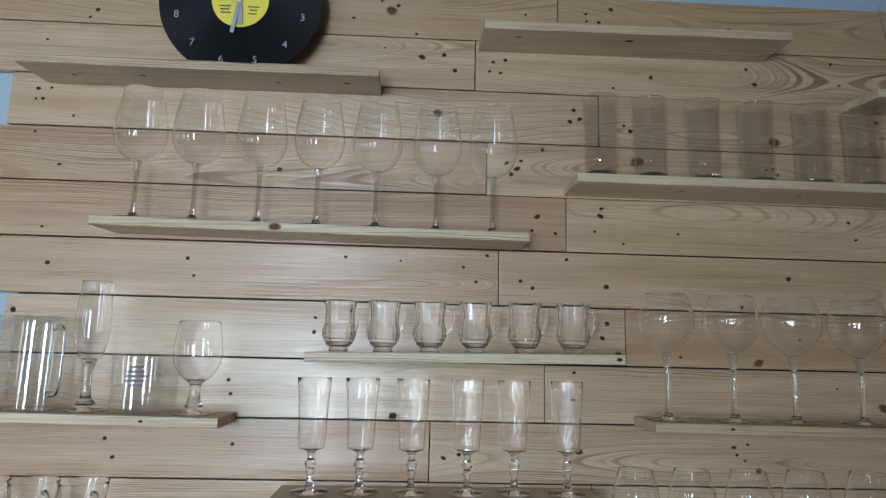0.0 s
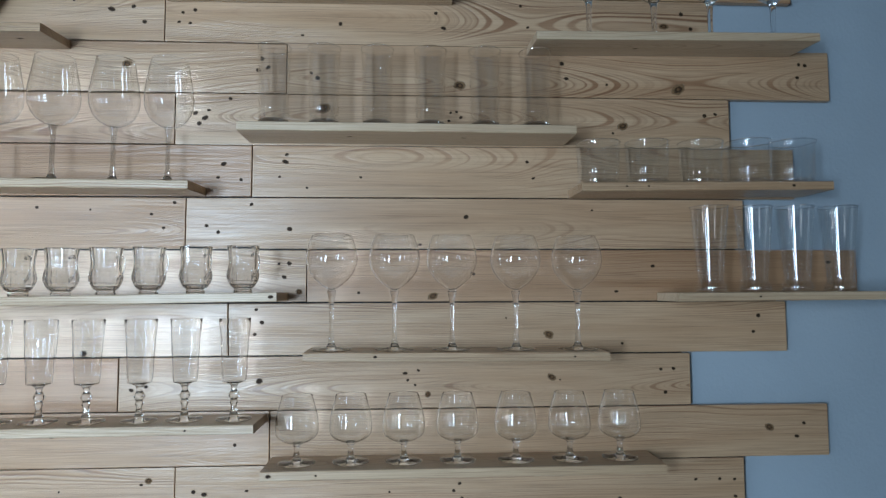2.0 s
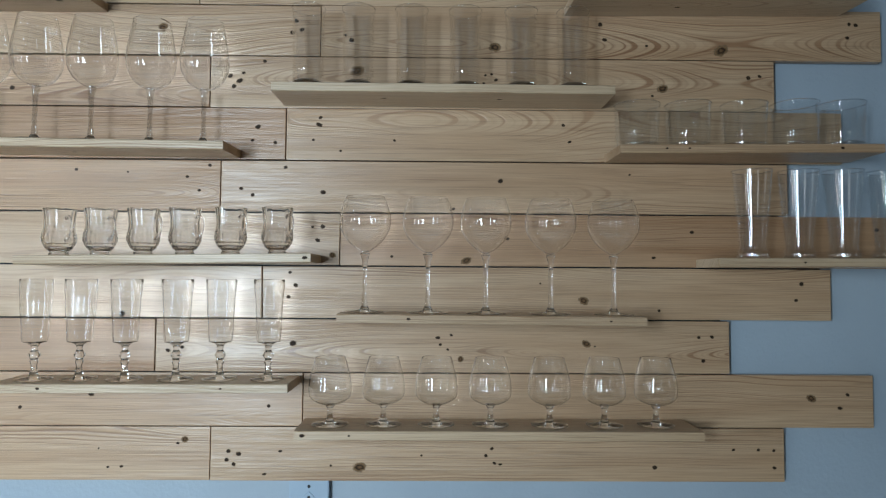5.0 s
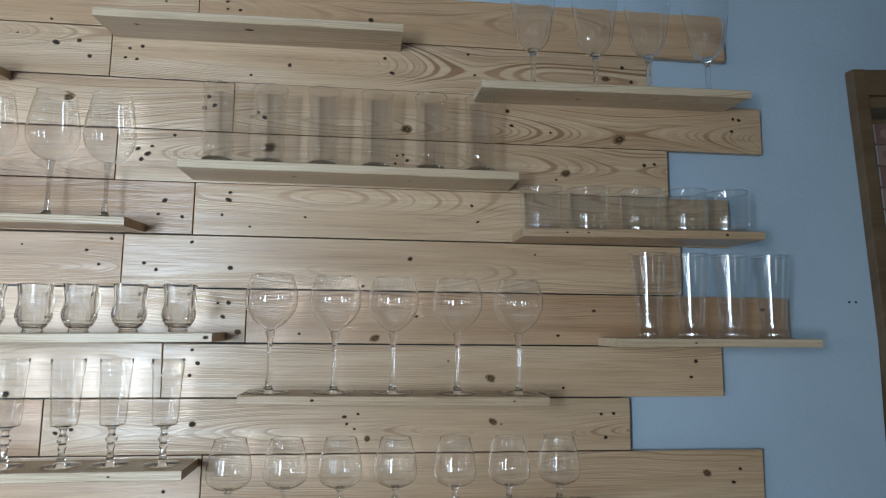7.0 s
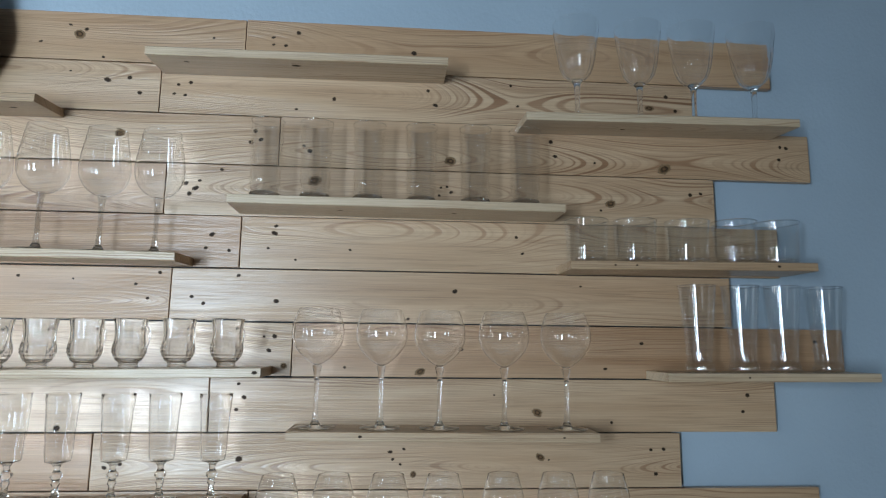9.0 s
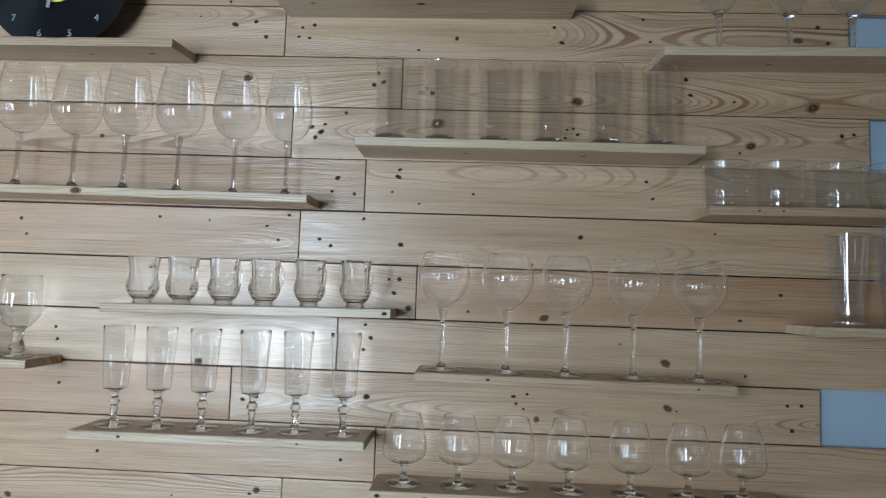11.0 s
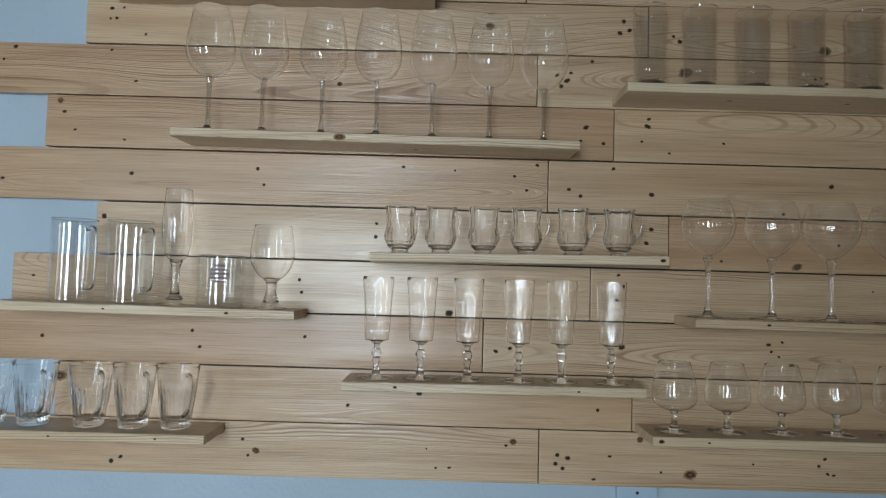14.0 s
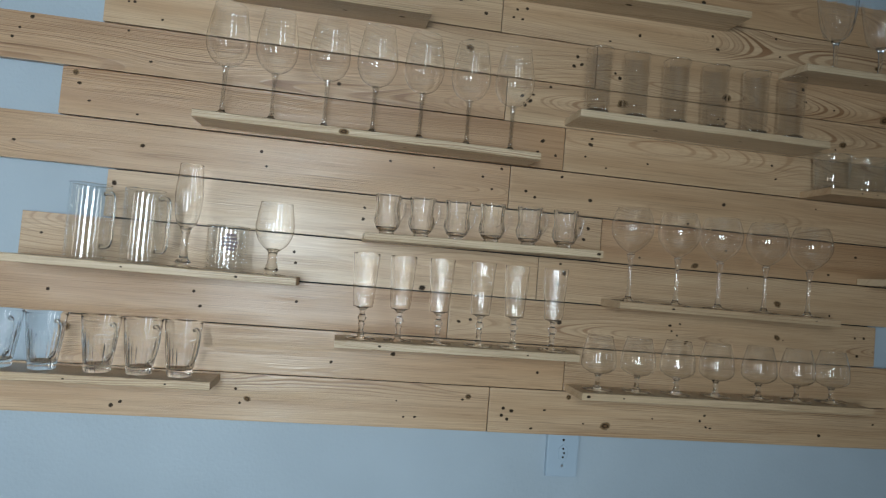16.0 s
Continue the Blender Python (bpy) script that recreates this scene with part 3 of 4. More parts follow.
on_clock = shelf(-0.671, -0.073, 2.089, 0.002, 4.0, 0.006, "pale pine shelf with a waney edge below the clock", [(-0.60, -0.05, 0.003), (-0.62, -0.07, 0.002), (-0.585, -0.06, 0.002), (-0.48, -0.06, 0.003), (-0.25, -0.05, 0.003), (-0.13, -0.06, 0.004)])
shelf(0.106, 0.652, 2.189, 0.004, 4.0, 0.0, "empty pale pine shelf high on the boards", [(0.17, -0.07, 0.003), (0.37, -0.07, 0.005)])
on_goblet = shelf(0.80, 1.332, 2.095, 0.006, 4.0, 0.0, "pine shelf carrying four swirled goblets", [(1.0, -0.05, 0.003)])
on_wine = shelf(-0.522, 0.185, 1.817, -0.006, 2.0, 0.002, "long pine shelf carrying seven big wine glasses", [(-0.1, -0.05, 0.003)], [(-0.229, 0.0075)])
on_high = shelf(0.266, 0.870, 1.919, -0.001, 0.0, 0.0, "pine shelf carrying six tall thin tumblers", [(0.46, -0.06, 0.003), (0.67, -0.06, 0.003)])
on_rocks = shelf(0.878, 1.346, 1.817, 0.005, 0.0, 0.003, "pine shelf carrying five short tumblers", (), [(0.96, 0.002), (1.0, 0.002), (1.27, 0.003)])
on_pils = shelf(1.05, 1.451, 1.617, 0.002, 0.0, 0.0, "pine shelf carrying four tall beer glasses past the boards", (), [(1.2, 0.002)])
on_cup = shelf(-0.170, 0.340, 1.616, 0.007, 0.0, 0.002, "whitish pine shelf carrying six small cut glass cups", (), [(0.33, 0.004)])
on_gin = shelf(0.386, 0.923, 1.514, -0.003, 0.0, 0.005, "rough-edged pine shelf carrying five balloon glasses", (), [(0.51, 0.003), (0.86, 0.002)])
on_beer = shelf(-0.832, -0.295, 1.511, -0.004, 0.0, 0.006, "rough-edged pine shelf carrying assorted beer glasses", (), [(-0.62, 0.002), (-0.41, 0.003)])
on_flute = shelf(-0.21, 0.304, 1.394, 0.002, 0.0, 0.005, "worn pine shelf carrying six knobbed champagne flutes", (), [(-0.12, 0.003), (0.19, 0.002)])
on_snifter = shelf(0.316, 1.02, 1.316, 0.0, 0.0, 0.002, "long pine shelf carrying seven brandy snifters", (), [(0.33, 0.004), (0.41, 0.002)])
on_mug = shelf(-0.895, -0.438, 1.296, 0.0, 0.0, 0.0, "low pine shelf carrying five ribbed glass mugs", (), [(-0.7, 0.002), (-0.52, 0.002)])

# ---- glassware ----
turner = random.Random(3)


def stand(first, xs, surface, y=-0.05, turn=0.0):
    """The first glass to its place on the shelf, and a copy for every further place."""
    for i, x in enumerate(xs):
        m = pose(x, y + turner.uniform(-0.004, 0.004), surface(x, y) + 0.0004, 0, 0, turn + turner.uniform(-8, 8))
        if i:
            copy_thing(first, m)
        else:
            start = m
    first.matrix_basis = start


def stemmed(name, label, category, group, bowl, stem, foot, glass=None, mod=None, seg=36):
    """A stemmed glass: thin bowl, drawn stem and round foot."""
    g = thing(name, label, category, group)
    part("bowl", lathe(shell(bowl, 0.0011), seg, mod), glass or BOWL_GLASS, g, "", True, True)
    drawn = name == "wine_glass"
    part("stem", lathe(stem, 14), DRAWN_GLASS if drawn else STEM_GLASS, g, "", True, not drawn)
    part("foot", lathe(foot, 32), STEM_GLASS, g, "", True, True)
    return g


def foot_profile(r, h, neck):
    return [(0, 0), (r - 0.001, 0), (r, 0.0006), (r - 0.001, 0.0013), (r * 0.55, 0.0027), (r * 0.25, 0.005), (neck * 1.25, h * 0.8), (neck, h), (0, h)]


wine = stemmed("wine_glass", "large clear thin red wine glass, empty, on a pine shelf", "wine glass", "seven large wine glasses",
               smooth_profile([(0.0025, 0.103), (0.015, 0.1055), (0.030, 0.116), (0.040, 0.134), (0.0430, 0.153), (0.0412, 0.175), (0.0365, 0.203), (0.0325, 0.227)]),
               smooth_profile([(0, 0.1035), (0.0085, 0.1025), (0.0055, 0.092), (0.0044, 0.06), (0.0044, 0.03), (0.0058, 0.0125), (0, 0.012)], 3),
               foot_profile(0.038, 0.013, 0.0058))
stand(wine, [-0.477, -0.379, -0.272, -0.172, -0.072, 0.032, 0.130], on_wine)

gin = stemmed("balloon_glass", "clear round balloon gin glass on a long stem", "gin glass", "five balloon glasses",
              smooth_profile([(0.003, 0.108), (0.011, 0.1115), (0.0285, 0.125), (0.0420, 0.144), (0.0464, 0.162), (0.0450, 0.179), (0.040, 0.197), (0.0355, 0.208)]),
              smooth_profile([(0, 0.1075), (0.0085, 0.106), (0.0055, 0.095), (0.0039, 0.07), (0.0039, 0.03), (0.0056, 0.0115), (0, 0.011)], 3),
              foot_profile(0.0365, 0.012, 0.0056))
stand(gin, [0.428, 0.542, 0.647, 0.765, 0.880], on_gin)

snifter = stemmed("brandy_snifter", "clear short-stemmed brandy snifter", "snifter", "seven brandy snifters",
                  smooth_profile([(0.004, 0.034), (0.020, 0.0375), (0.0345, 0.047), (0.0382, 0.060), (0.0362, 0.084), (0.031, 0.104), (0.027, 0.119)]),
                  smooth_profile([(0, 0.0355), (0.0085, 0.034), (0.0052, 0.029), (0.0046, 0.019), (0.0058, 0.0095), (0, 0.009)], 3),
                  foot_profile(0.033, 0.010, 0.0058))
stand(snifter, [0.369, 0.464, 0.559, 0.656, 0.762, 0.861, 0.955], on_snifter)


def swirl(r, z, a, i):
    k = max(0.0, min(1.0, (0.165 - z) / 0.05))
    return r * (1 + 0.045 * k * math.sin(12 * a + 60 * z))


goblet = stemmed("goblet", "clear wine goblet with a swirled optic bowl", "goblet", "four swirled goblets",
                 smooth_profile([(0.004, 0.080), (0.016, 0.083), (0.028, 0.097), (0.0350, 0.120), (0.0400, 0.148), (0.0440, 0.175), (0.0465, 0.198)]),
                 smooth_profile([(0, 0.0825), (0.011, 0.080), (0.0062, 0.071), (0.0048, 0.045), (0.0048, 0.02), (0.006, 0.0115), (0, 0.011)], 3),
                 foot_profile(0.036, 0.012, 0.006), None, swirl, 72)
stand(goblet, [0.911, 1.040, 1.150, 1.275], on_goblet)


def double_wall(outer, wall, floor_h, top_round=0.0):
    """Outer profile, then back down the inside: a solid pressed-glass vessel."""
    inner = [(max(0.002, r - wall * min(1.0, 0.3 + 0.7 * (outer[-1][1] - z) / 0.012)), z) for r, z in outer if z > floor_h + 0.003]
    lip = (outer[-1][0] - wall * 0.15, outer[-1][1] + wall * 0.2)
    return [(0, outer[0][1] + 0.001)] + outer + [lip] + inner[::-1] + [(inner[0][0] * 0.7, floor_h), (0, floor_h)]


def walls_and_base(g, outer, wall, base_h, glass, seg=40, mod=None, slug=0.009, slug_glass=None):
    """A tumbler's thin wall with a rounded inner floor, its rim, and the thick slug of glass in its base."""
    top = outer[-1][1]
    inner = [(p[0] - wall * min(1.0, 0.3 + 0.7 * (top - p[1]) / 0.012), p[1]) for p in outer if p[1] > base_h + 0.004]
    r = inner[0][0]
    floor_curve = [(r * 0.97, base_h), (r * 0.86, base_h - 0.0040), (r * 0.66, base_h - 0.0068), (r * 0.36, base_h - 0.0085), (0, base_h - 0.0090)]
    part("wall", lathe([(0, outer[0][1] + 0.001)] + outer + [(outer[-1][0] - wall * 0.15, top + wall * 0.2)] + inner[::-1] + floor_curve, seg, mod), glass, g, "", True)
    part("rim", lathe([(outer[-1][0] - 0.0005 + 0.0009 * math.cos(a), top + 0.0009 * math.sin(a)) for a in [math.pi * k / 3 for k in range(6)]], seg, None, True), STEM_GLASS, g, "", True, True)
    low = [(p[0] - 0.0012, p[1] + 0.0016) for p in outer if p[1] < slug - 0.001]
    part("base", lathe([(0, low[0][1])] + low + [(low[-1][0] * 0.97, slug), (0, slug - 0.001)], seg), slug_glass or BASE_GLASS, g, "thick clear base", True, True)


def tumbler(name, label, category, group, outer, base_h, glass, wall=0.0014, mod=None, seg=40):
    """A tumbler: thin wall, rim bead and a thick solid base."""
    g = thing(name, label, category, group)
    walls_and_base(g, outer, wall, base_h, glass, seg, mod, min(0.014, base_h - 0.009), STEM_GLASS if glass is SHADE_TINT_GLASS else None)
    return g


high = tumbler("highball_tumbler", "tall thin-walled clear tumbler with a heavy base", "tumbler", "six tall tumblers",
               smooth_profile([(0.0275, 0.0), (0.0285, 0.004), (0.0285, 0.02), (0.0285, 0.07), (0.0295, 0.12), (0.0305, 0.152)]), 0.028, SHADE_TINT_GLASS)
stand(high, [0.320, 0.411, 0.509, 0.608, 0.711, 0.807], on_high)

rocks = tumbler("rocks_tumbler", "short wide clear tumbler with a thick base", "tumbler", "five short tumblers",
                smooth_profile([(0.036, 0.0), (0.0382, 0.004), (0.0388, 0.014), (0.0398, 0.05), (0.0410, 0.083)]), 0.018, WALL_GLASS, 0.0012)
stand(rocks, [0.925, 1.019, 1.123, 1.215, 1.304], on_rocks)

pils = tumbler("pilsner_glass", "tall flared clear beer glass with a thick foot", "beer glass", "four tall beer glasses",
               smooth_profile([(0.0265, 0.0), (0.0275, 0.004), (0.027, 0.012), (0.0235, 0.019), (0.0235, 0.028), (0.0265, 0.065), (0.0305, 0.11), (0.0345, 0.16)]), 0.018, WALL_GLASS, 0.0013)
stand(pils, [1.133, 1.220, 1.301, 1.389], on_pils)


def handle(points, radius, parent, mat, squash=0.8):
    fine = []
    p = [points[0]] + list(points) + [points[-1]]
    for i in range(1, len(p) - 2):
        for s_ in range(5):
            t = s_ / 5
            fine.append([0.5 * (2 * p[i][k] + (p[i + 1][k] - p[i - 1][k]) * t + (2 * p[i - 1][k] - 5 * p[i][k] + 4 * p[i + 1][k] - p[i + 2][k]) * t * t
                         + (3 * p[i][k] - p[i - 1][k] - 3 * p[i + 1][k] + p[i + 2][k]) * t ** 3) for k in range(3)])
    fine.append(points[-1])
    return part("handle", tube_path(fine, radius, 8, squash), mat, parent, "", True)


def cut_mod(count):
    def mod(r, z, a, i):
        if i >= count:
            return r
        if z > 0.045:
            return r * (1 + 0.024 * math.cos(14 * a))
        if z > 0.011:
            return r * (1 + 0.045 * math.cos(10 * a + 480 * z) * math.cos(10 * a - 480 * z))
        return r * (1 + 0.014 * math.cos(16 * a))
    return mod


cup_outer = smooth_profile([(0.0152, 0.0), (0.016, 0.003), (0.0148, 0.007), (0.021, 0.013), (0.0272, 0.026), (0.0272, 0.037), (0.0245, 0.05), (0.0250, 0.065), (0.0274, 0.084)], 7)
cup = thing("punch_cup", "small cut crystal glass cup with a curved handle", "glass cup", "six cut glass cups")
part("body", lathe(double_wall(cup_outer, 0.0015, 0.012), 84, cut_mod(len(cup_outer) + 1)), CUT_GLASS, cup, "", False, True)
handle([(0.022, 0, 0.066), (0.031, 0, 0.070), (0.0385, 0, 0.062), (0.038, 0, 0.046), (0.032, 0, 0.033), (0.0235, 0, 0.027)], 0.0026, cup, CUT_GLASS)
stand(cup, [-0.123, -0.050, 0.027, 0.103, 0.186, 0.269], on_cup, -0.05, -27.0)


def flute_mod(r, z, a, i):
    return r * (1 + 0.028 * math.cos(8 * a + 0.9 * math.sin(60 * z)) * min(1.0, max(0.0, (z - 0.066) / 0.006)) + 0.011 * math.sin(160 * z + 2 * a))


flute_outer = smooth_profile([(0.006, 0.0655), (0.019, 0.0665), (0.0205, 0.071), (0.0215, 0.085), (0.0235, 0.12), (0.0268, 0.178)], 5)
flute = thing("champagne_flute", "fluted pressed glass champagne flute with a knobbed stem", "champagne flute", "six knobbed flutes")
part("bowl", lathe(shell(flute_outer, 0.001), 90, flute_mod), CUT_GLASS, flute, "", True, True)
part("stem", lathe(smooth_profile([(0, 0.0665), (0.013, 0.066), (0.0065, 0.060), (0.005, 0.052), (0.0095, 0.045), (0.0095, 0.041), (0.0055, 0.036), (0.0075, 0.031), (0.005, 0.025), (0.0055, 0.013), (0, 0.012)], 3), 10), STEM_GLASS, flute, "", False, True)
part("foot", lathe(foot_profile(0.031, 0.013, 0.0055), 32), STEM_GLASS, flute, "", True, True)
stand(flute, [-0.158, -0.080, 0.003, 0.093, 0.170, 0.257], on_flute)


def rib_mod(r, z, a, i):
    return r * (1 + (0.034 if i <= len(mug_outer) else 0.0) * math.sin(24 * a) * max(0.0, min(1.0, (0.088 - z) / 0.03)))


mug_outer = smooth_profile([(0.0215, 0.0), (0.0235, 0.003), (0.0245, 0.012), (0.0280, 0.04), (0.0325, 0.075), (0.0362, 0.108)], 5)
mug = thing("ribbed_mug", "ribbed clear glass mug with a handle", "glass mug", "five ribbed mugs")
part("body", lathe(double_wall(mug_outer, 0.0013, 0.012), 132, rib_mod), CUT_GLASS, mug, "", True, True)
handle([(0.032, 0, 0.094), (0.041, 0, 0.096), (0.0495, 0, 0.086), (0.048, 0, 0.062), (0.040, 0, 0.036), (0.025, 0, 0.024)], 0.0038, mug, STEM_GLASS)
turner = random.Random(5)
for i, x in enumerate((-0.838, -0.759, -0.660, -0.583, -0.507)):
    m = pose(x, -0.052, on_mug(x) + 0.0004, 0, 0, -45 + turner.uniform(-8, 8))
    if i:
        copy_thing(mug, m)
    else:
        first_mug = m
mug.matrix_basis = first_mug

# assorted beer glasses
stein_outer = smooth_profile([(0.035, 0.0), (0.0372, 0.003), (0.0377, 0.012), (0.0377, 0.08), (0.0377, 0.146)], 4)
stein = thing("beer_mug", "tall straight clear glass beer mug with a handle", "beer mug", "two tall beer mugs")
walls_and_base(stein, stein_outer, 0.0014, 0.018, WALL_GLASS, 48)
handle([(0.038, 0, 0.128), (0.052, 0, 0.130), (0.0625, 0, 0.122), (0.064, 0, 0.075), (0.0625, 0, 0.034), (0.052, 0, 0.026), (0.038, 0, 0.026)], 0.0042, stein, STEM_GLASS)
for i, x in enumerate((-0.705, -0.604)):
    m = pose(x, -0.052, on_beer(x) + 0.0004, 0, 0, -30)
    if i:
        copy_thing(stein, m)
    else:
        first_stein = m
stein.matrix_basis = first_stein

slim = stemmed("beer_flute", "slender clear footed beer flute", "beer flute", "",
               smooth_profile([(0.004, 0.078), (0.015, 0.083), (0.0225, 0.10), (0.0265, 0.13), (0.0265, 0.155), (0.0245, 0.18), (0.0225, 0.207)]),
               smooth_profile([(0, 0.081), (0.0115, 0.079), (0.0075, 0.068), (0.006, 0.045), (0.008, 0.022), (0.013, 0.013), (0, 0.012)], 3),
               foot_profile(0.031, 0.0135, 0.013))
stand(slim, [-0.523], on_beer)

print_glass = tumbler("whisky_tumbler", "heavy clear whisky tumbler with a faded purple print", "tumbler", "",
                      smooth_profile([(0.038, 0.0), (0.0405, 0.004), (0.041, 0.02), (0.041, 0.06), (0.041, 0.09)]), 0.018, WALL_GLASS, 0.002)
for k, (a, z, w) in enumerate(((-1.40, 0.072, 0.24), (-1.45, 0.065, 0.34), (-1.42, 0.058, 0.38), (-1.45, 0.051, 0.36), (-1.38, 0.044, 0.22))):
    b = bmesh.new()
    cols = [[b.verts.new((0.0413 * math.cos(a + w * (t - 0.5) * 2), 0.0413 * math.sin(a + w * (t - 0.5) * 2), z + dz)) for dz in (-0.0022, 0.0022)] for t in (0, 0.2, 0.4, 0.6, 0.8, 1)]
    for p, q in zip(cols, cols[1:]):
        b.faces.new((p[0], q[0], q[1], p[1]))
    part("print", b, PURPLE_PRINT, print_glass, "faded purple-grey printed bar")
stand(print_glass, [-0.440], on_beer)

beer = stemmed("beer_goblet", "short-stemmed clear tulip beer goblet", "beer goblet", "",
               smooth_profile([(0.006, 0.050), (0.020, 0.055), (0.033, 0.072), (0.0385, 0.092), (0.037, 0.118), (0.0325, 0.147)]),
               smooth_profile([(0, 0.055), (0.015, 0.0525), (0.0095, 0.046), (0.0085, 0.03), (0.012, 0.0145), (0, 0.014)], 3),
               foot_profile(0.031, 0.015, 0.012))
stand(beer, [-0.350], on_beer)

# ---- record clock ----
clock = thing("record_clock", "black vinyl record clock with a yellow label on a shelf", "clock")
clock.matrix_basis = pose(-0.325, -0.060, 2.224, 2.0, 0, 0)
R, CUT = 0.142, on_clock(-0.325, -0.060) + 0.001 - 2.224
b = bmesh.new()
ring = []
for k in range(96):
    a = 2 * math.pi * k / 96
    ring.append((R * math.cos(a), max(CUT, R * math.sin(a))))
front = [b.verts.new((x, -0.0012, z)) for x, z in ring]
rear = [b.verts.new((x, 0.0012, z)) for x, z in ring]
b.faces.new(front)
b.faces.new(rear[::-1])
for k in range(96):
    b.faces.new((front[k], rear[k], rear[(k + 1) % 96], front[(k + 1) % 96]))
bmesh.ops.recalc_face_normals(b, faces=b.faces)
part("record", b, VINYL, clock)


def disc(r, y0, y1, seg=48):
    b = lathe([(0, 0), (r, 0), (r, y1 - y0), (0, y1 - y0)], seg)
    bmesh.ops.transform(b, matrix=Matrix.Translation((0, y1, 0)) @ Matrix.Rotation(radians(90), 4, "X"), verts=b.verts)
    return b


part("label", disc(0.05, -0.0022, -0.0014), VINYL_LABEL, clock, "yellow paper label")
part("spindle", disc(0.004, -0.012, -0.002, 16), SILVER, clock, "brass-grey spindle")
for dx, dz, w in ((-0.026, -0.012, 0.020), (-0.026, -0.018, 0.016), (-0.024, -0.024, 0.018), (0.024, -0.012, 0.020), (0.024, -0.018, 0.014), (0.022, -0.025, 0.016), (0.0, 0.024, 0.034), (0.0, 0.031, 0.022)):
    part("label_print", box(dx - w / 2, dx + w / 2, -0.0027, -0.0024, dz - 0.0011, dz + 0.0011), INK, clock)


def hand_blade(name, length, tail, width, degrees, y, mat):
    b = bmesh.new()
    pts = [(-width * 0.35, -tail), (width * 0.35, -tail), (width / 2, length * 0.5), (width * 0.45, length), (-width * 0.45, length), (-width / 2, length * 0.5)]
    f, r = [b.verts.new((x, y, z)) for x, z in pts], [b.verts.new((x, y + 0.0006, z)) for x, z in pts]
    b.faces.new(f)
    b.faces.new(r[::-1])
    for k in range(6):
        b.faces.new((f[k], r[k], r[(k + 1) % 6], f[(k + 1) % 6]))
    bmesh.ops.recalc_face_normals(b, faces=b.faces)
    ob = part(name, b, mat, clock)
    ob.rotation_euler = (0, radians(degrees), 0)


hand_blade("hour_pointer", 0.046, 0.006, 0.008, 176, -0.006, SILVER)
hand_blade("minute_pointer", 0.064, 0.008, 0.007, 189, -0.008, SILVER)
hand_blade("second_pointer", 0.074, 0.026, 0.0012, 58, -0.010, SILVER)
for hour in range(1, 13):
    a = radians(90 - 30 * hour - 14)
    curve = bpy.data.curves.new("numeral", "FONT")
    curve.body, curve.size, curve.align_x, curve.align_y, curve.extrude = str(hour), 0.0185, "CENTER", "CENTER", 0.0002
    tmp = bpy.data.objects.new("numeral_text", curve)
    scene.collection.objects.link(tmp)
    me = bpy.data.meshes.new_from_object(tmp.evaluated_get(bpy.context.evaluated_depsgraph_get()))
    bpy.data.objects.remove(tmp)
    me.materials.append(PRINT_GREY)
    ob = new("numeral", me)
    ob.parent = clock
    ob.matrix_basis = pose(0.114 * math.cos(a), -0.0016, 0.114 * math.sin(a), 90, 0, 0)

# ---- outlets ----


def outlet(x, z, wide, tall):
    o = thing("wall_outlet", "white plastic three-pin wall outlet plate below the boards", "outlet", "wall outlets")
    o.location = (x, PLASTER_Y - 0.006, z)
    part("plate", box(-wide / 2, wide / 2, -0.008, 0.007, -tall / 2, tall / 2, 0.003), WHITE_PLASTIC, o)
    b = bmesh.new()
    pts = [(-0.0095, -0.010), (0, -0.019), (0.0095, -0.010), (0.0095, 0.010), (0, 0.019), (-0.0095, 0.010)]
    f, r = [b.verts.new((px, -0.0095, pz)) for px, pz in pts], [b.verts.new((px * 1.12, -0.0078, pz * 1.08)) for px, pz in pts]
    b.faces.new(f)
    for k in range(6):
        b.faces.new((f[k], r[k], r[(k + 1) % 6], f[(k + 1) % 6]))
    bmesh.ops.recalc_face_normals(b, faces=b.faces)
    part("socket", b, WHITE_PLASTIC, o)
    for px, pz in ((0, 0.0095), (0.0025, 0), (0, -0.0095)):
        c = disc(0.0026, -0.0099, -0.0096, 12)
        bmesh.ops.translate(c, vec=(px, 0, pz), verts=c.verts)
        part("pin_hole", c, DARK, o)
    for pz in (0.029, -0.029):
        c = disc(0.0030, -0.0087, -0.0079, 12)
        bmesh.ops.translate(c, vec=(0, 0, pz), verts=c.verts)
        part("screw", c, SILVER if pz < 0 else DARK, o)


outlet(0.323, 1.160, 0.074, 0.108)
outlet(-0.896, 1.119, 0.071, 0.114)
for x in (1.606, 1.621):
    c = disc(0.0026, PLASTER_Y - 0.001, PLASTER_Y, 10)
    bmesh.ops.translate(c, vec=(x, 0, 1.694), verts=c.verts)
    tagged(part("wall_plug", c, DARK), "small dark plug hole in the plaster", "wall plug", "plug holes in the plaster")

# ---- doorway ----
door_tilt = Matrix.Translation((1.633, 0, 2.2)) @ Matrix.Rotation(radians(-3.2), 4, "Y") @ Matrix.Translation((-1.633, 0, -2.2))
door = thing("door_1", "brown wooden door frame round a door covered with faded prints", "door", "", "structure")
for name, dims in (("jamb", (1.633, 1.666, -0.004, 0.12, 0.0, 2.200)), ("jamb", (2.50, 2.567, -0.004, 0.12, 0.0, 2.200)), ("lintel", (1.6665, 2.4995, -0.002, 0.12, 2.142, 2.200))):
    part(name, box(*dims, 0.004), FRAME_WOOD, door)
part("lintel_stop", box(1.6665, 2.4995, 0.006, 0.12, 2.116, 2.1415, 0.002), FRAME_WOOD, door)
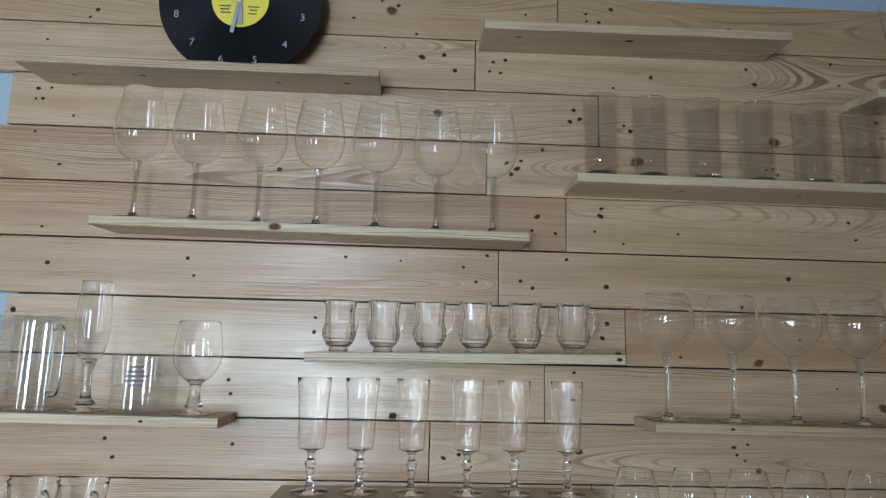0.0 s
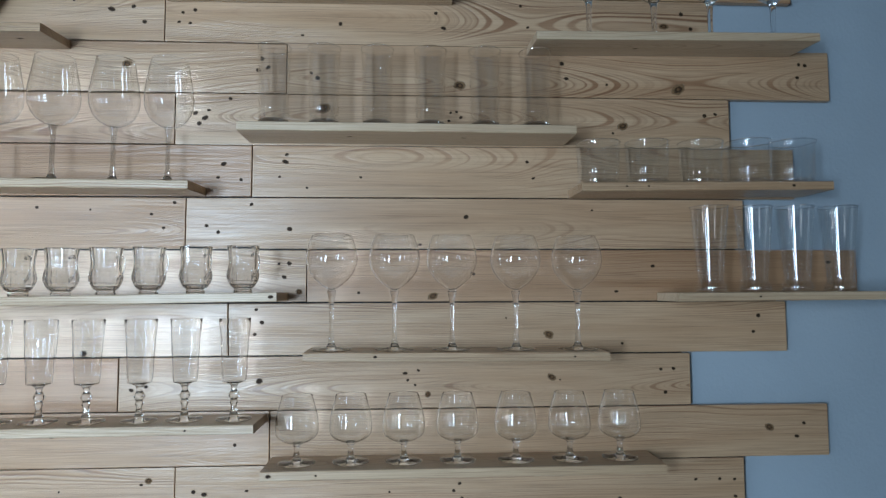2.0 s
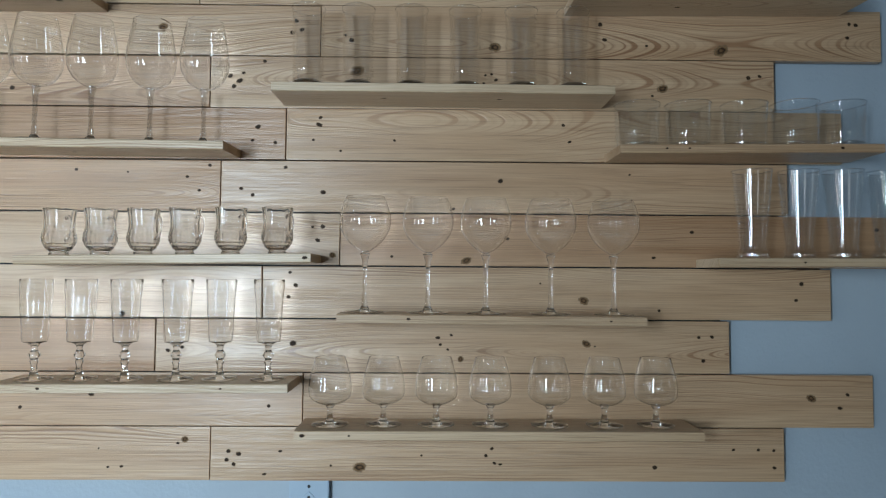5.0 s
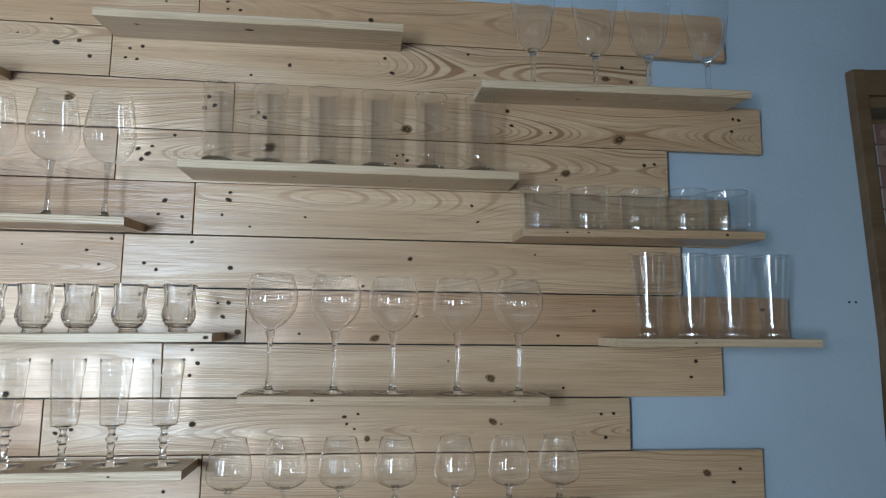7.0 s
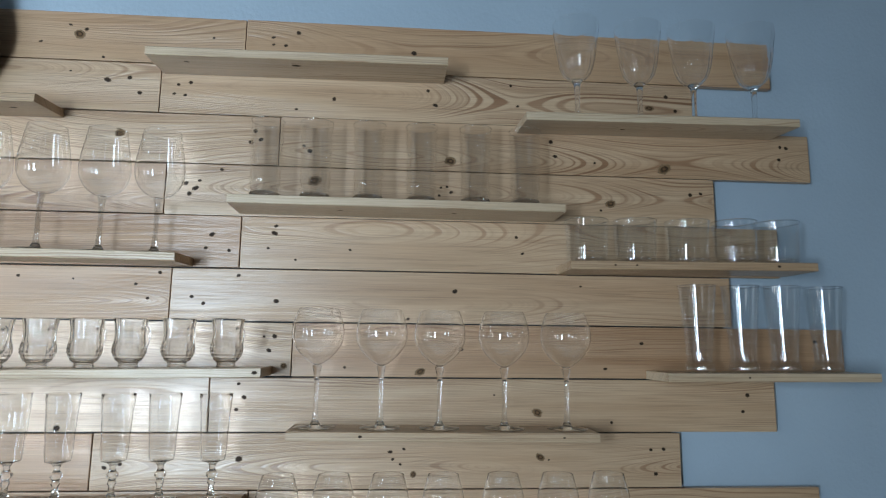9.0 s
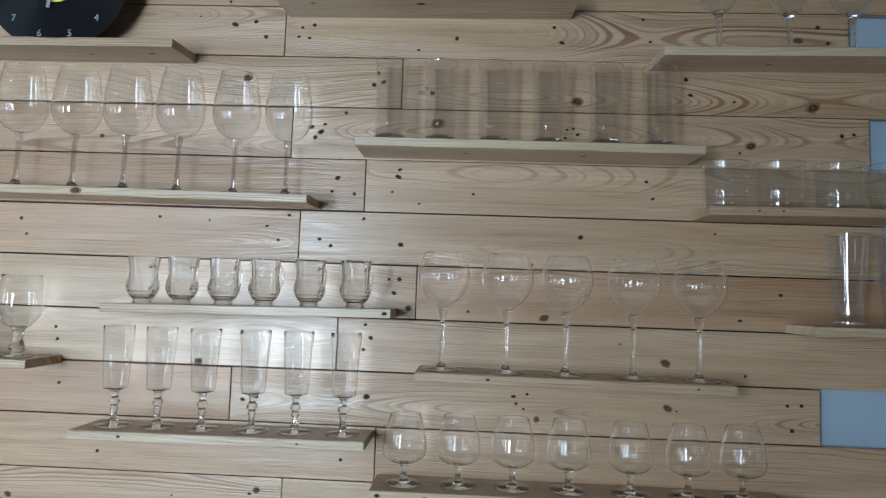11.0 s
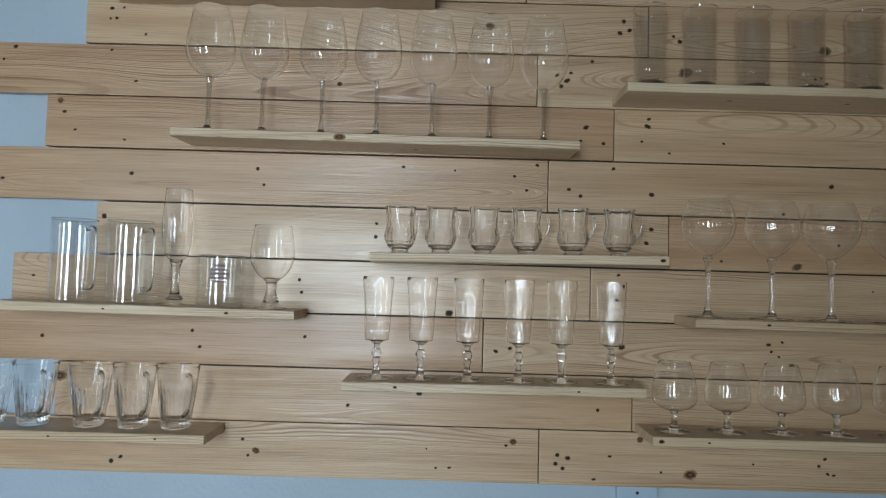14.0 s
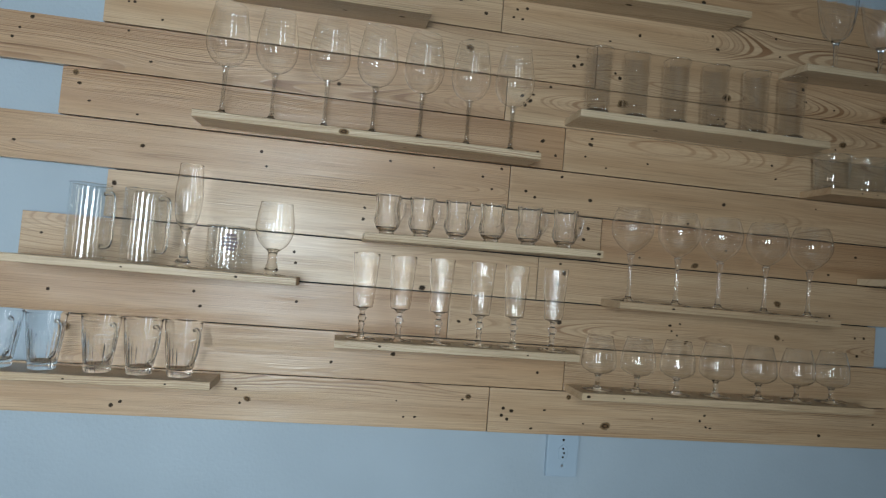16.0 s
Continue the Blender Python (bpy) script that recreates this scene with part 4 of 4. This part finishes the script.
part("door_leaf", box(1.668, 2.498, 0.0305, 0.07, 0.005, 2.098, 0.002), FRAME_WOOD, door)
leaf_y = 0.030
door.matrix_basis = door_tilt
for r in range(6):
    z1 = 2.086 - 0.0485 * r
    for c in range(9):
        x0 = 1.670 + 0.088 * c
        part("print", box(x0, x0 + 0.028, leaf_y - 0.001, leaf_y, z1 - 0.043, z1), PALE_PRINT, door, "pale printed strip")
        part("print", box(x0 + 0.029, x0 + 0.086, leaf_y - 0.001, leaf_y, z1 - 0.045, z1), ROSE if (r + c) % 2 else BROWN, door, "rose-brown print")
        o = disc(0.015, leaf_y - 0.002, leaf_y - 0.0012, 20)
        bmesh.ops.transform(o, matrix=Matrix.Translation((x0 + 0.057, 0, z1 - 0.022)) @ Matrix.Diagonal((1.2, 1, 0.8, 1)), verts=o.verts)
        part("print_oval", o, BROWN if (r + c) % 2 else ROSE, door)
part("print_panel", box(1.670, 2.496, leaf_y - 0.001, leaf_y, 1.49, 1.782), BLUE_PRINT, door, "pale blue printed panel")
part("yellow_patch", box(1.681, 1.726, leaf_y - 0.002, leaf_y - 0.0012, 1.675, 1.735), YELLOW_PRINT, door, "yellow printed patch")
for x, z, w, h in ((1.699, 1.763, 0.008, 0.006), (1.705, 1.748, 0.010, 0.006), (1.734, 1.72, 0.003, 0.05), (1.744, 1.76, 0.004, 0.03), (1.742, 1.655, 0.02, 0.003), (1.754, 1.60, 0.004, 0.03), (1.722, 1.56, 0.018, 0.010)):
    part("print_mark", box(x - 0.016, x - 0.016 + w, leaf_y - 0.002, leaf_y - 0.0012, z - h / 2, z + h / 2), INK, door)
for r in range(5):
    z1 = 1.485 - 0.055 * r
    for c in range(9):
        x0 = 1.670 + 0.088 * c
        part("print", box(x0, x0 + 0.04, leaf_y - 0.001, leaf_y, z1 - 0.048, z1), PALE_PRINT if r % 2 else ROSE, door, "faded print")
        part("print", box(x0 + 0.042, x0 + 0.086, leaf_y - 0.001, leaf_y, z1 - 0.05, z1), BROWN if (r + c) % 2 else ROSE, door, "brown print")
sign = thing("wall_picture", "small dark purple picture with a pale lower border", "picture")
part("mount", box(1.69, 1.95, 0.008, PLASTER_Y, 2.385, 2.60, 0.001), PURPLE, sign)
part("border", box(1.70, 1.94, 0.0065, 0.0078, 2.387, 2.395), PALE_PRINT, sign, "pale border strip")
